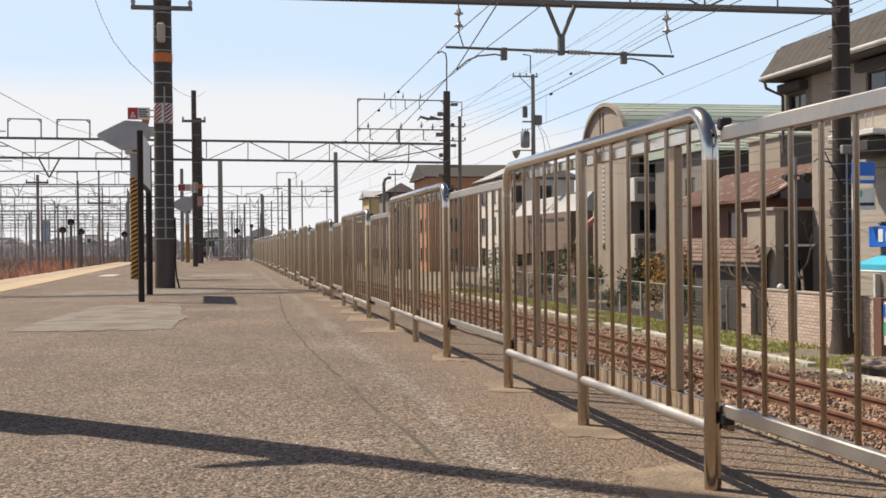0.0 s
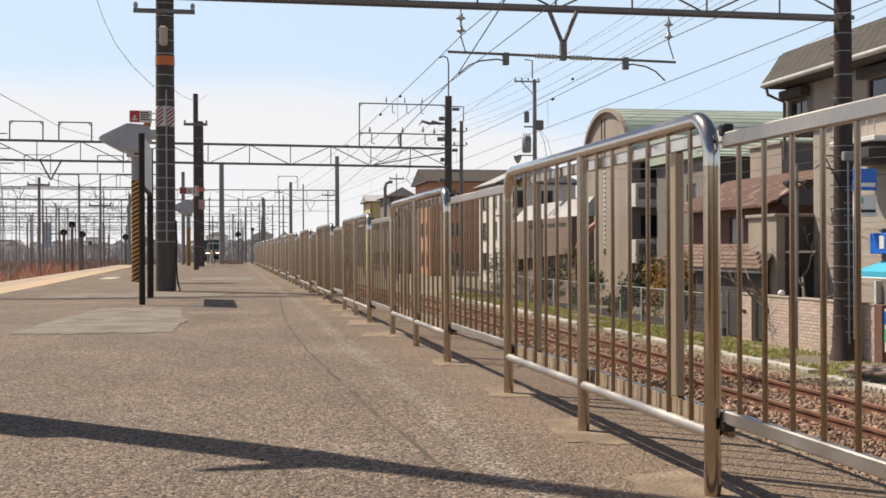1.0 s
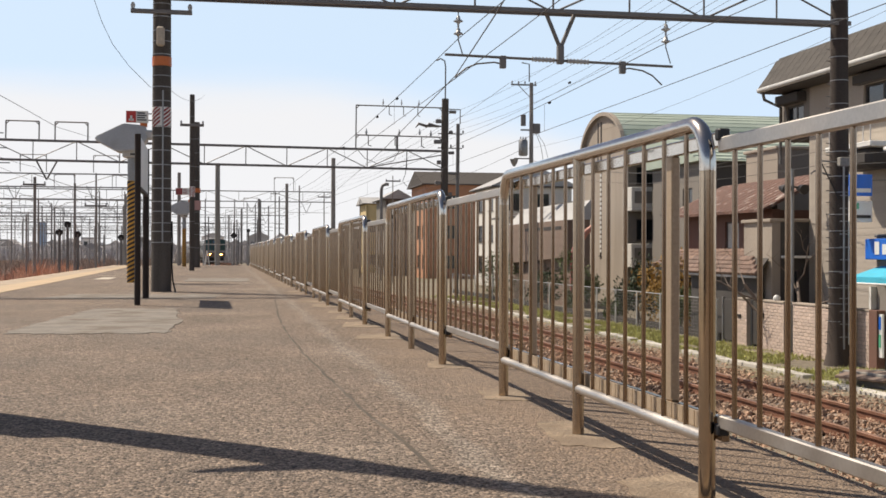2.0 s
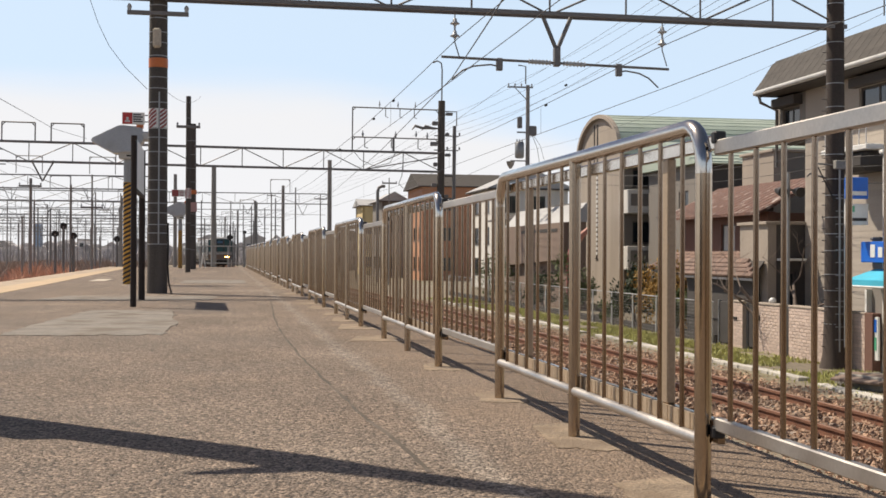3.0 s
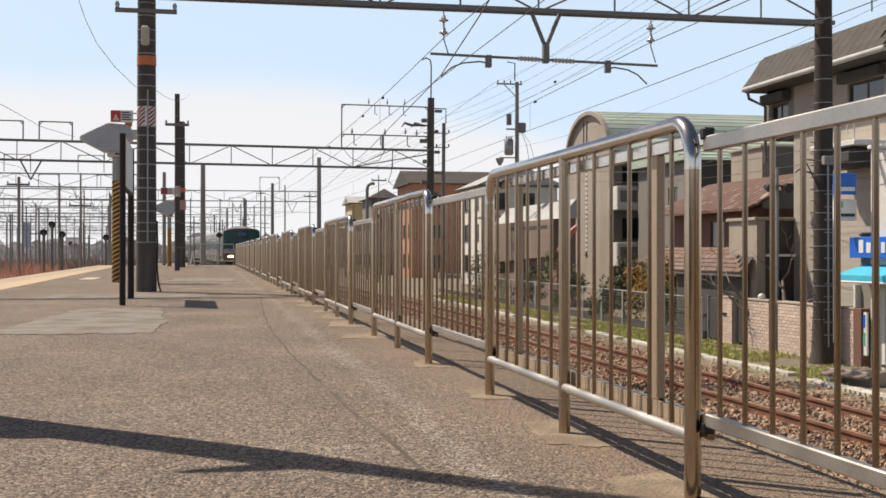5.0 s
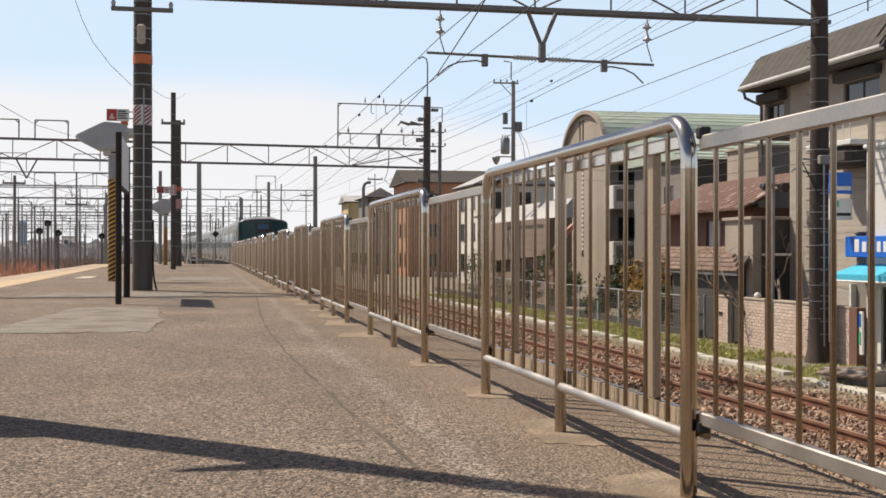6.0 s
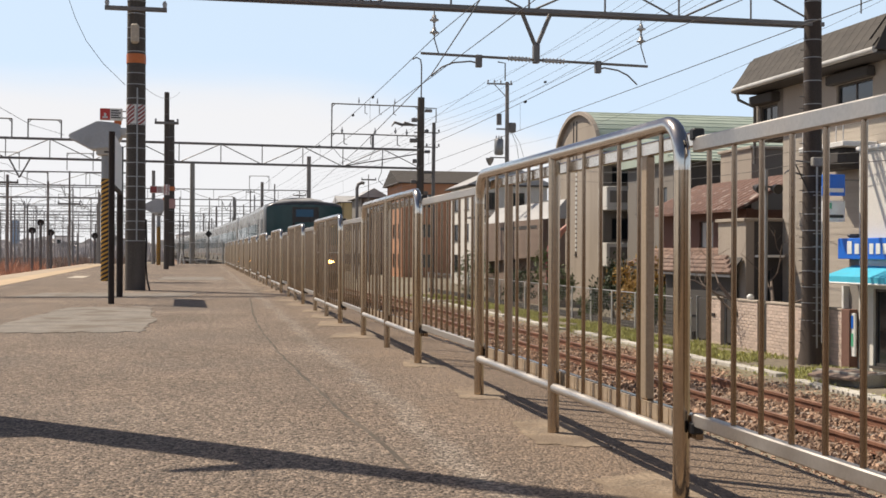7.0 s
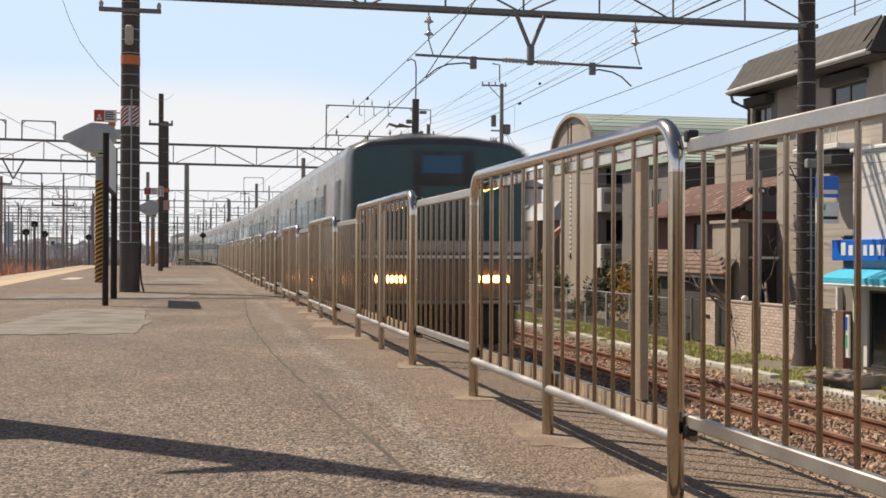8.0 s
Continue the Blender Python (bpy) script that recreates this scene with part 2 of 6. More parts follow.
M = dict(
    asphalt=asphalt_material(),
    patch=mat("concrete_patch", (0.23, 0.205, 0.178), 0.9, 0, 0.3, 3.5, 70, 0.7, stain=(0.165, 0.135, 0.105), stain_at=0.5),
    mortar=mat("mortar", (0.265, 0.205, 0.145), 0.9, 0, 0.35, 7, 60, 0.6, stain=(0.2, 0.15, 0.105), stain_at=0.5),
    concrete=mat("concrete", (0.33, 0.31, 0.28), 0.9, 0, 0.2, 1.2, 40, 0.3, stain=(0.14, 0.125, 0.11), streak=4),
    yellow=mat("tactile_yellow", (0.5, 0.37, 0.235), 0.8, 0, 0.15, 1.5, 30, 0.3, stain=(0.42, 0.34, 0.22), stain_at=0.5),
    kerb=mat("platform_kerb", (0.43, 0.34, 0.25), 0.85, 0, 0.2, 1.5, 30, 0.3, stain=(0.34, 0.26, 0.19), stain_at=0.5),
    edge=mat("edge_stone", (0.5, 0.44, 0.36), 0.85, 0, 0.15, 1.5, 30, 0.2),
    steel=mat("stainless_steel", (0.63, 0.58, 0.52), 0.16, 1.0, 0.05, 4, 60, 0.0, streak=6, random_amount=0.06),
    polished=mat("satin_steel", (0.51, 0.48, 0.445), 0.42, 0.95, 0.08, 4, 90, 0.02, random_amount=0.06),
    brushed=mat("brushed_steel", (0.41, 0.33, 0.25), 0.2, 1.0, 0.06, 5, 60, 0.0, streak=8, random_amount=0.06),
    stile=mat("satin_flat_steel", (0.47, 0.37, 0.265), 0.5, 0.55, 0.1, 5, 90, 0.02, streak=6, random_amount=0.05),
    bars=mat("brown_steel_bars", (0.31, 0.238, 0.178), 0.18, 1.0, 0.08, 5, 60, 0.0, streak=8, random_amount=0.08),
    # steel of the legs, with the ground's brown reflection put into its colour
    ground_tint=mat("bronzed_steel", (0.46, 0.375, 0.285), 0.16, 1.0, 0.06, 5, 60, 0.0, streak=8, random_amount=0.06),
    mirror=mat("mirror_steel", (0.76, 0.72, 0.66), 0.1, 1.0, 0.06, 4, 90, 0.0, random_amount=0.06),
    closing=mat("closing_wall", (0.17, 0.125, 0.09), 0.9, 0, 0.2, 0.6, 20, 0.2, stain=(0.12, 0.09, 0.07)),
    rubber=mat("black_plastic", (0.02, 0.02, 0.022), 0.5, 0, 0.1, 5, 60, 0.05),
    rust=mat("rusty_steel", (0.2, 0.095, 0.058), 0.75, 0.1, 0.3, 3, 50, 0.3, stain=(0.11, 0.05, 0.03)),
    railtop=mat("worn_rail_head", (0.34, 0.2, 0.14), 0.45, 0.6, 0.15, 2, 50, 0.05),
    ballast=mat("ballast", (0.39, 0.26, 0.18), 0.9, 0, 0.3, 0.8, 20, 0.6, stain=(0.32, 0.25, 0.19), island=0.45),
    bed=mat("trackbed", (0.22, 0.155, 0.115), 0.95, 0, 0.35, 0.7, 14, 0.8, stain=(0.24, 0.2, 0.16)),
    sleeper=mat("sleeper", (0.27, 0.22, 0.18), 0.9, 0, 0.25, 2, 30, 0.4, random_amount=0.2),
    ground=mat("bare_ground", (0.2, 0.17, 0.125), 0.95, 0, 0.3, 0.25, 6, 0.6, stain=(0.19, 0.17, 0.09), stain_at=0.55),
    pole=mat("old_concrete_pole", (0.09, 0.079, 0.07), 0.9, 0, 0.25, 2.5, 40, 0.25, stain=(0.15, 0.135, 0.122), streak=8),
    tarred=mat("tarred_pole", (0.05, 0.037, 0.031), 0.8, 0, 0.3, 2.5, 40, 0.25, stain=(0.09, 0.07, 0.058), stain_at=0.56, streak=8),
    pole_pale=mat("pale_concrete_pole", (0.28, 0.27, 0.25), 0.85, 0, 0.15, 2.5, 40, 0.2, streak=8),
    # haze painted into far columns and masts; the street pole shares this grey
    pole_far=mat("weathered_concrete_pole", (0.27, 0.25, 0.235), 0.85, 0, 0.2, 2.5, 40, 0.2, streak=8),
    iron=mat("painted_iron", (0.19, 0.18, 0.175), 0.55, 0.4, 0.15, 3, 40, 0.1),
    # iron of gantries beyond 60 m, lightened to imitate distance haze
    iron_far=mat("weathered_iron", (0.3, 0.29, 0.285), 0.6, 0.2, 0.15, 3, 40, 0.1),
    galv=mat("galvanised_steel", (0.34, 0.345, 0.35), 0.5, 0.7, 0.12, 4, 40, 0.05, random_amount=0.1),
    wire=mat("wire", (0.1, 0.095, 0.09), 0.5, 0.5, 0.1, 3, 40, 0),
    porcelain=mat("porcelain", (0.4, 0.41, 0.42), 0.25, 0, 0.1, 5, 40, 0.0),
    brown=mat("brown_paint", (0.028, 0.018, 0.014), 0.7, 0.1, 0.15, 4, 50, 0.05),
    seam=mat("tar_seam", (0.085, 0.067, 0.05), 0.8, 0, 0.2, 3, 60, 0.3, stain=(0.15, 0.12, 0.095), stain_at=0.48),
    black=mat("black_paint", (0.022, 0.02, 0.02), 0.5, 0, 0.15, 4, 50, 0.05),
    hazard=mat("hazard_yellow", (0.68, 0.36, 0.045), 0.5, 0, 0.15, 4, 50, 0.05),
    white=mat("white_paint", (0.75, 0.75, 0.73), 0.5, 0, 0.07, 3, 40, 0.03),
    red=mat("red_paint", (0.55, 0.045, 0.04), 0.5, 0, 0.1, 3, 40, 0.03),
    orange=mat("orange_paint", (0.6, 0.165, 0.04), 0.5, 0, 0.1, 3, 40, 0.03),
    maroon=mat("maroon_paint", (0.3, 0.07, 0.07), 0.6, 0, 0.1, 3, 40, 0.03),
    lampgrey=mat("lamp_housing", (0.5, 0.5, 0.49), 0.45, 0.1, 0.1, 3, 40, 0.03, stain=(0.42, 0.41, 0.39)),
    blue=mat("blue_sign", (0.01, 0.14, 0.62), 0.4, 0, 0.06, 3, 40, 0.0),
    cyan=mat("awning_cloth", (0.06, 0.45, 0.62), 0.7, 0, 0.1, 3, 60, 0.1),
    green=mat("green_paint", (0.1, 0.42, 0.25), 0.5, 0, 0.1, 3, 40, 0.03),
)


# ---- mesh helpers ----
def part(name, bm, material, parent=None, label="", smooth=False):
    """One mesh object from a bmesh, under a thing or a part."""
    me = bpy.data.meshes.new(name)
    if smooth:
        for f in bm.faces:
            f.smooth = True
    bm.to_mesh(me)
    bm.free()
    me.materials.append(material)
    ob = new(name, me)
    if parent:
        ob.parent = parent
    if label:
        ob["label"] = label
    return ob


def again(ob, parent, m):
    """The same mesh once more, as an object of its own."""
    o = new(ob.name.split(".")[0], ob.data)
    o.parent = parent
    o.matrix_basis = m
    if "label" in ob:
        o["label"] = ob["label"]
    return o


def thing(name, label, category, at=(0, 0, 0), rz=0, group="", kind=""):
    ob = new(name)
    ob.matrix_basis = pose(*at, 0, 0, rz)
    ob.empty_display_size = 0.2
    return tagged(ob, label, category, group, kind)


def box(bm, x0, x1, y0, y1, z0, z1, bevel=0.0):
    vs = [bm.verts.new((x, y, z)) for z in (z0, z1) for y in (y0, y1) for x in (x0, x1)]
    fs = [bm.faces.new([vs[i] for i in q]) for q in
          ((0, 2, 3, 1), (4, 5, 7, 6), (0, 1, 5, 4), (2, 6, 7, 3), (0, 4, 6, 2), (1, 3, 7, 5))]
    if bevel:
        es = list({e for f in fs for e in f.edges})
        bmesh.ops.bevel(bm, geom=es, offset=bevel, segments=1, affect="EDGES")
    return bm


def B(*a, **k):
    return box(bmesh.new(), *a, **k)


def sweep(bm, pts, radii, n=10, caps=True):
    """A tube along points; radii is a number or one for each point."""
    pts = [Vector(p) for p in pts]
    if not hasattr(radii, "__len__"):
        radii = [radii] * len(pts)
    rings = []
    up = None
    for i, p in enumerate(pts):
        d = (pts[min(i + 1, len(pts) - 1)] - pts[max(i - 1, 0)]).normalized()
        if up is None:
            up = Vector((0, 0, 1)) if abs(d.z) < 0.9 else Vector((0, 1, 0))
        s = d.cross(up).normalized()
        u = s.cross(d).normalized()
        up = u
        rings.append([bm.verts.new(p + radii[i] * (math.cos(2 * math.pi * k / n) * s + math.sin(2 * math.pi * k / n) * u)) for k in range(n)])
    for a, b in zip(rings, rings[1:]):
        for k in range(n):
            f = bm.faces.new((a[k], b[k], b[(k + 1) % n], a[(k + 1) % n]))
            f.smooth = True
    if caps:
        bm.faces.new([bm.verts.new(v.co) for v in rings[0]])
        bm.faces.new([bm.verts.new(v.co) for v in rings[-1][::-1]])
    return bm


def T(pts, r, n=10):
    return sweep(bmesh.new(), pts, r, n)


def bar(bm, p, q, w):
    """A square-section bar from p to q, for lattices."""
    return sweep(bm, (p, q), w * 0.7, 4)


def prism(outline, a, b, axis="x"):
    """A solid from an outline in the plane across the axis, between a and b. Outline: (y, z) for x, (x, z) for y, (x, y) for z."""
    bm = bmesh.new()
    put = {"x": lambda s, u, v: (s, u, v), "y": lambda s, u, v: (u, s, v), "z": lambda s, u, v: (u, v, s)}[axis]
    lo = [bm.verts.new(put(a, u, v)) for u, v in outline]
    hi = [bm.verts.new(put(b, u, v)) for u, v in outline]
    n = len(outline)
    bm.faces.new(lo)
    bm.faces.new(hi[::-1])
    for i in range(n):
        bm.faces.new((lo[i], lo[(i + 1) % n], hi[(i + 1) % n], hi[i]))
    bmesh.ops.recalc_face_normals(bm, faces=bm.faces[:])
    return bm


RAIL = -1.38          # top of the rails of the far track and the yard
NEAR = -1.05          # top of the rails beside the platform
BED = -1.5            # track bed
GROUND = -1.55        # ground beyond
PITCH = 4.285         # fence unit and gap together
UNIT, GAP = 2.63, 1.655


def bend(y):
    """How far the railway has swung to the left at y."""
    if y < 35:
        return 0.0
    if y < 75:
        return -0.00048 * (y - 35) ** 2
    if y < 135:
        return -0.768 - 0.0263 * (y - 75) - 0.000292 * (y - 75) ** 2
    return -3.397 - 0.051 * (y - 135)


# ---- ground and platform ----
def strip(name, edges, z0, z1, material, y_list, label, kind="structure", category="", parent=None):
    """A solid band along y, with edges(y) giving its two sides."""
    bm = bmesh.new()
    prev = None
    for y in y_list:
        xa, xb = edges(y)
        row = [bm.verts.new(p) for p in ((xa, y, z0), (xb, y, z0), (xb, y, z1), (xa, y, z1))]
        if prev:
            for k in range(4):
                bm.faces.new((prev[k], prev[(k + 1) % 4], row[(k + 1) % 4], row[k]))
        else:
            bm.faces.new(row[::-1])
        prev = row
    bm.faces.new(prev)
    bmesh.ops.recalc_face_normals(bm, faces=bm.faces[:])
    ob = part(name, bm, material, parent)
    return tagged(ob, label, category, "", kind)


def left_edge(y):
    return -5.35 - 0.012 * max(y - 25, 0)


END = 64.0
YS = [-14, -6, 0, 6, 12, 20, 28, 36, 44, 52, 58, END]
g = bmesh.new()
box(g, -1500, 1500, -400, 2600, GROUND - 0.6, GROUND)
tagged(part("ground", g, M["ground"]), "bare earth and weeds around the railway", "ground", "", "structure")
strip("platform", lambda y: (left_edge(y) + 0.32, 1.95), -1.55, 0.0, M["asphalt"], YS,
      "old grey-brown asphalt station platform with worn stains", category="platform")
strip("platform_edge_track_side", lambda y: (1.95, 2.04), -1.5, -0.008, M["asphalt"], YS,
      "weathered concrete edge of the platform", category="platform")
strip("platform_edge", lambda y: (left_edge(y), left_edge(y) + 0.32), -1.55, 0.006, M["kerb"], YS,
      "pale stone edge of the platform", category="platform")
strip("tactile_strip", lambda y: (left_edge(y) + 0.75, left_edge(y) + 1.45 - 0.006 * max(y - 20, 0)), -0.02, 0.006, M["yellow"], YS,
      "faded yellow tactile paving strip along the platform edge", category="paving")
strip("edge_paving", lambda y: (left_edge(y) + 0.32, left_edge(y) + 0.75), -0.02, 0.005, M["kerb"], YS,
      "sandy paving band by the platform edge", category="paving")


def flat_patch(name, outline, material, label, z=0.005):
    ob = part(name, prism(outline, -0.03, z, "z"), material)
    return tagged(ob, label, "paving", "", "structure")


rng = random.Random(5)


def wobble(pts, n, amt):
    out = []
    for i, (x, y) in enumerate(pts):
        x2, y2 = pts[(i + 1) % len(pts)]
        for k in range(n):
            f = k / n
            out.append((x + (x2 - x) * f + rng.uniform(-amt, amt), y + (y2 - y) * f + rng.uniform(-amt, amt) * 3))
    return out


flat_patch("concrete_patch", wobble([(-1.95, 10.9), (-0.52, 10.9), (-0.46, 12.6), (-0.62, 15.6), (-1.65, 15.6), (-1.9, 12.4)], 14, 0.035), M["patch"],
           "pale grey repair patch in the platform asphalt")
flat_patch("concrete_patch", wobble([(-2.9, 18.8), (-0.2, 18.9), (0.0, 20.6), (-2.6, 20.8)], 14, 0.04), M["patch"], "pale grey repair patch in the platform asphalt", 0.004)
flat_patch("concrete_patch", wobble([(-1.0, 29.5), (0.6, 29.5), (0.6, 33), (-1.0, 33)], 3, 0.05), M["patch"], "pale grey repair patch in the platform asphalt")
flat_patch("concrete_patch", wobble([(-3.42, 31.8), (-3.02, 31.8), (-3.02, 34.2), (-3.42, 34.2)], 3, 0.02), M["edge"], "small pale slab let into the platform")


seam = [(0.76, 18.4), (0.6, 13.5), (0.555, 11.0), (0.56, 8.8), (0.59, 7.2), (0.62, 6.2), (0.65, 5.2), (0.69, 4.5), (0.7, 3.8)]
fine_seam = []
for (xa, ya), (xb, yb) in zip(seam, seam[1:]):
    fine_seam += [(xa + (xb - xa) * k / 6 + rng.uniform(-0.006, 0.006), ya + (yb - ya) * k / 6) for k in range(6)]
out = [(x - 0.006 - rng.uniform(0, 0.007), y) for x, y in fine_seam] + [(x + 0.006 + rng.uniform(0, 0.007), y) for x, y in fine_seam[::-1]]
flat_patch("tar_seam", out, M["seam"], "dark sealed crack winding along the asphalt", 0.0022)

# ---- railway tracks ----
def track(name, centre, y0, y1, group, step=0.62, full=True, rz=RAIL):
    """Rails, sleepers and their ballast along centre(y)."""
    ob = thing(name, "rusty railway track on brown ballast", "track", group=group, kind="structure")
    ys = [y0 + (y1 - y0) * i / 40 for i in range(41)]
    for side in (-0.565, 0.565):
        bm = bmesh.new()
        for w, za, zb in ((0.062, -0.135, -0.122), (0.012, -0.122, -0.04), (0.033, -0.04, -0.003)):
            prev = None
            for y in ys:
                x = centre(y) + side
                row = [bm.verts.new(p) for p in ((x - w, y, rz + za), (x + w, y, rz + za), (x + w, y, rz + zb), (x - w, y, rz + zb))]
                if prev:
                    for k in range(4):
                        bm.faces.new((prev[k], prev[(k + 1) % 4], row[(k + 1) % 4], row[k]))
                prev = row
        bmesh.ops.recalc_face_normals(bm, faces=bm.faces[:])
        part("rail", bm, M["rust"], ob)
        bm = bmesh.new()
        prev = None
        for y in ys:
            x = centre(y) + side
            row = [bm.verts.new(p) for p in ((x - 0.031, y, rz - 0.003), (x + 0.031, y, rz - 0.003), (x + 0.027, y, rz), (x - 0.027, y, rz))]
            if prev:
                for k in range(4):
                    bm.faces.new((prev[k], prev[(k + 1) % 4], row[(k + 1) % 4], row[k]))
            prev = row
        bmesh.ops.recalc_face_normals(bm, faces=bm.faces[:])
        part("rail_head", bm, M["railtop"], ob, "rail head worn by wheels")
    bm = bmesh.new()
    prev = None
    for y in ys:
        x = centre(y)
        row = [bm.verts.new(p) for p in ((x - 1.9, y, rz - 0.42), (x - 1.3, y, rz - 0.17), (x + 1.3, y, rz - 0.17), (x + 1.9, y, rz - 0.42))]
        if prev:
            for k in range(3):
                bm.faces.new((prev[k], prev[k + 1], row[k + 1], row[k]))
        prev = row
    bmesh.ops.recalc_face_normals(bm, faces=bm.faces[:])
    part("ballast_bed", bm, M["bed"], ob)
    if full:
        first = part("sleeper", B(-1.0, 1.0, -0.11, 0.11, rz - 0.3, rz - 0.136, bevel=0.012), M["sleeper"], ob)
        first.matrix_basis = pose(centre(y0), y0, 0)
        for i in range(1, min(int((y1 - y0) / step), 150)):
            y = y0 + i * step
            again(first, ob, pose(centre(y), y, 0))
    return ob


track("near_track", lambda y: 3.88 + bend(y), -12, 320, "tracks beside the platform", rz=NEAR)
track("far_track", lambda y: 8.02 + bend(y), -6, 320, "tracks beside the platform")
for i in range(4):
    track("yard_track", lambda y, i=i: -7.6 - 4.1 * i - 0.03 * max(y - 30, 0), 10, 330, "tracks of the yard", full=False)


def stones(name, x_of, y0, y1, n, size, z, material, label, seed):
    """Loose stones as one heap of separate lumps."""
    r = random.Random(seed)
    bm = bmesh.new()
    for _ in range(n):
        y = y0 + (y1 - y0) * r.random() ** 1.5
        x, zz = x_of(y, r)
        s = size * r.uniform(0.6, 1.4)
        m = Matrix.Translation((x, y, zz)) @ Euler((r.random() * 6, r.random() * 6, r.random() * 6)).to_matrix().to_4x4() @ Matrix.Diagonal((s, s * r.uniform(0.6, 1), s * r.uniform(0.5, 0.8), 1))
        v = [bm.verts.new(m @ Vector(p)) for p in ((1, 0, -0.2), (-0.4, 0.9, 0.1), (-0.6, -0.8, 0), (0.1, 0.2, 1), (0, -0.1, -0.9), (0.7, 0.7, 0.5))]
        for q in ((0, 5, 3), (5, 1, 3), (1, 2, 3), (2, 0, 3), (0, 4, 5), (5, 4, 1), (1, 4, 2), (2, 4, 0)):
            bm.faces.new([v[k] for k in q])
    return tagged(part(name, bm, material), label, "ballast", "", "stuff")


def bed_at(y, r):
    o = r.uniform(-3.1, 2.2)
    z = RAIL - 0.14 if abs(o) < 1.3 else RAIL - 0.16 - (abs(o) - 1.3) * 0.05
    return 8.02 + bend(y) + o, z + r.uniform(-0.03, 0.02)


stones("ballast_stones", bed_at, 7, 60, 60000, 0.042, 0, M["ballast"], "loose brown ballast stones between the rails", 3)


# plain unseen walls added behind the viewer, closing the place and browning the steel's reflections
tagged(part("wall_south", B(-14, 14, -14.2, -14, GROUND - 0.1, 2.4), M["closing"]), "plain brown wall added unseen across the platform", "wall", kind="structure")
tagged(part("wall_west", B(-14.2, -14, -14.2, -1, GROUND - 0.1, 2.4), M["closing"]), "plain brown wall added unseen beside the platform", "wall", kind="structure")
tagged(part("wall_east", B(14, 14.2, -14.2, -1, GROUND - 0.1, 2.4), M["closing"]), "plain brown wall added unseen beside the tracks", "wall", kind="structure")

# ---- the fence on the platform ----
def fence_unit():
    """A looped tube barrier with two end legs, a middle leg, upright bars and a low rail; it runs from y = 0 to UNIT."""
    ob = thing("platform_fence", "stainless steel tube fence unit with upright bars", "fence", group="fence along the platform")
    R, top, c = 0.0255, 1.138, 0.12
    pts = [(0, R, top - c - 0.03), (0, R, top - c)]
    pts += [(0, R + c * (1 - math.cos(a)), top - c + c * math.sin(a)) for a in (0.3, 0.6, 0.9, 1.2, 1.4)]
    pts += [(0, UNIT - y, z) for _, y, z in pts[::-1]]
    part("loop_tube", T(pts, R, 14), M["steel"], ob, "polished bent tube rail")
    # legs carry the painted ground reflection; the loop above stays neutral
    for y in (R, UNIT - R):
        part("end_leg", T([(0, y, -0.02), (0, y, top - c - 0.03)], R, 14), M["ground_tint"], ob, "steel tube leg tinted brown like reflected ground")
    part("middle_leg", T([(0, UNIT / 2, -0.02), (0, UNIT / 2, top - 0.005)], R * 0.95, 12), M["brushed"], ob)
    for a, b in ((2 * R, UNIT / 2 - R), (UNIT / 2 + R, UNIT - 2 * R)):
        part("low_rail", T([(0, a - 0.01, 0.187), (0, b + 0.01, 0.187)], 0.0195, 12), M["polished"], ob)
    half = (UNIT / 2) / 7
    first = part("upright_bar", T([(0, 0, 0.2), (0, 0, 1.12)], 0.0082, 8), M["bars"], ob)
    first.matrix_basis = pose(0, half, 0)
    for i in range(2, 14):
        if i != 7:
            again(first, ob, pose(0, i * half, 0))
    for z0, z1 in ((0.178, 0.25), (1.062, 1.108)):
        part("inner_rail", B(0.038, 0.062, 0.0, UNIT, z0, z1, bevel=0.003), M["mirror"] if z0 > 1 else M["bars"], ob, "flat rail behind the bars")
    bm = bmesh.new()
    for k in range(54):
        box(bm, 0.03, 0.04, 0.055 + 0.047 * k, 0.096 + 0.047 * k, 0.18, 0.248)
    tagged(part("ribbed_strip", bm, M["stile"], ob, "ribbed satin kick strip"), kind="stuff")
    for y in (0.4, UNIT - 0.44):
        part("flat_stile", B(0.036, 0.066, y, y + 0.05, 0.25, 1.062, bevel=0.004), M["stile"], ob, "wide flat upright")
    for y in (0.16, UNIT - 0.2):
        part("inner_bar", T([(0.05, y, 0.25), (0.05, y, 1.065)], 0.0082, 8), M["bars"], ob)
    return ob


def gap_panel():
    """The lower panel that bridges two units; it runs from y = 0 to GAP."""
    ob = thing("fence_panel", "flat-railed steel infill panel between fence units", "fence", group="infill panels of the fence")
    x = 0.03
    part("top_rail", B(x - 0.014, x + 0.014, 0.01, GAP - 0.01, 1.04, 1.085, bevel=0.004), M["polished"], ob)
    part("bottom_rail", B(x - 0.014, x + 0.014, 0.01, GAP - 0.01, 0.222, 0.262, bevel=0.004), M["polished"], ob)
    n = 10
    first = None
    for i in range(n):
        y = (i + 0.62) * GAP / (n + 0.24)
        if first is None:
            first = part("upright_bar", T([(x, 0, 0.26), (x, 0, 1.04)], 0.0082, 8), M["bars"], ob)
            first.matrix_basis = pose(0, y, 0)
        else:
            again(first, ob, pose(0, y, 0))
    for y in (0.0, GAP - 0.03):
        for z in (0.2, 1.075):
            part("clamp", B(0.01, 0.048, y - 0.002, y + 0.03, z, z + 0.036, bevel=0.005), M["rubber"], ob, "black plastic clamp")
    return ob


Y1 = 3.275
unit, panel = fence_unit(), gap_panel()


def fence_x(y):
    """The fence's line, which draws in a little along the platform."""
    return 1.428 - 0.0024 * y


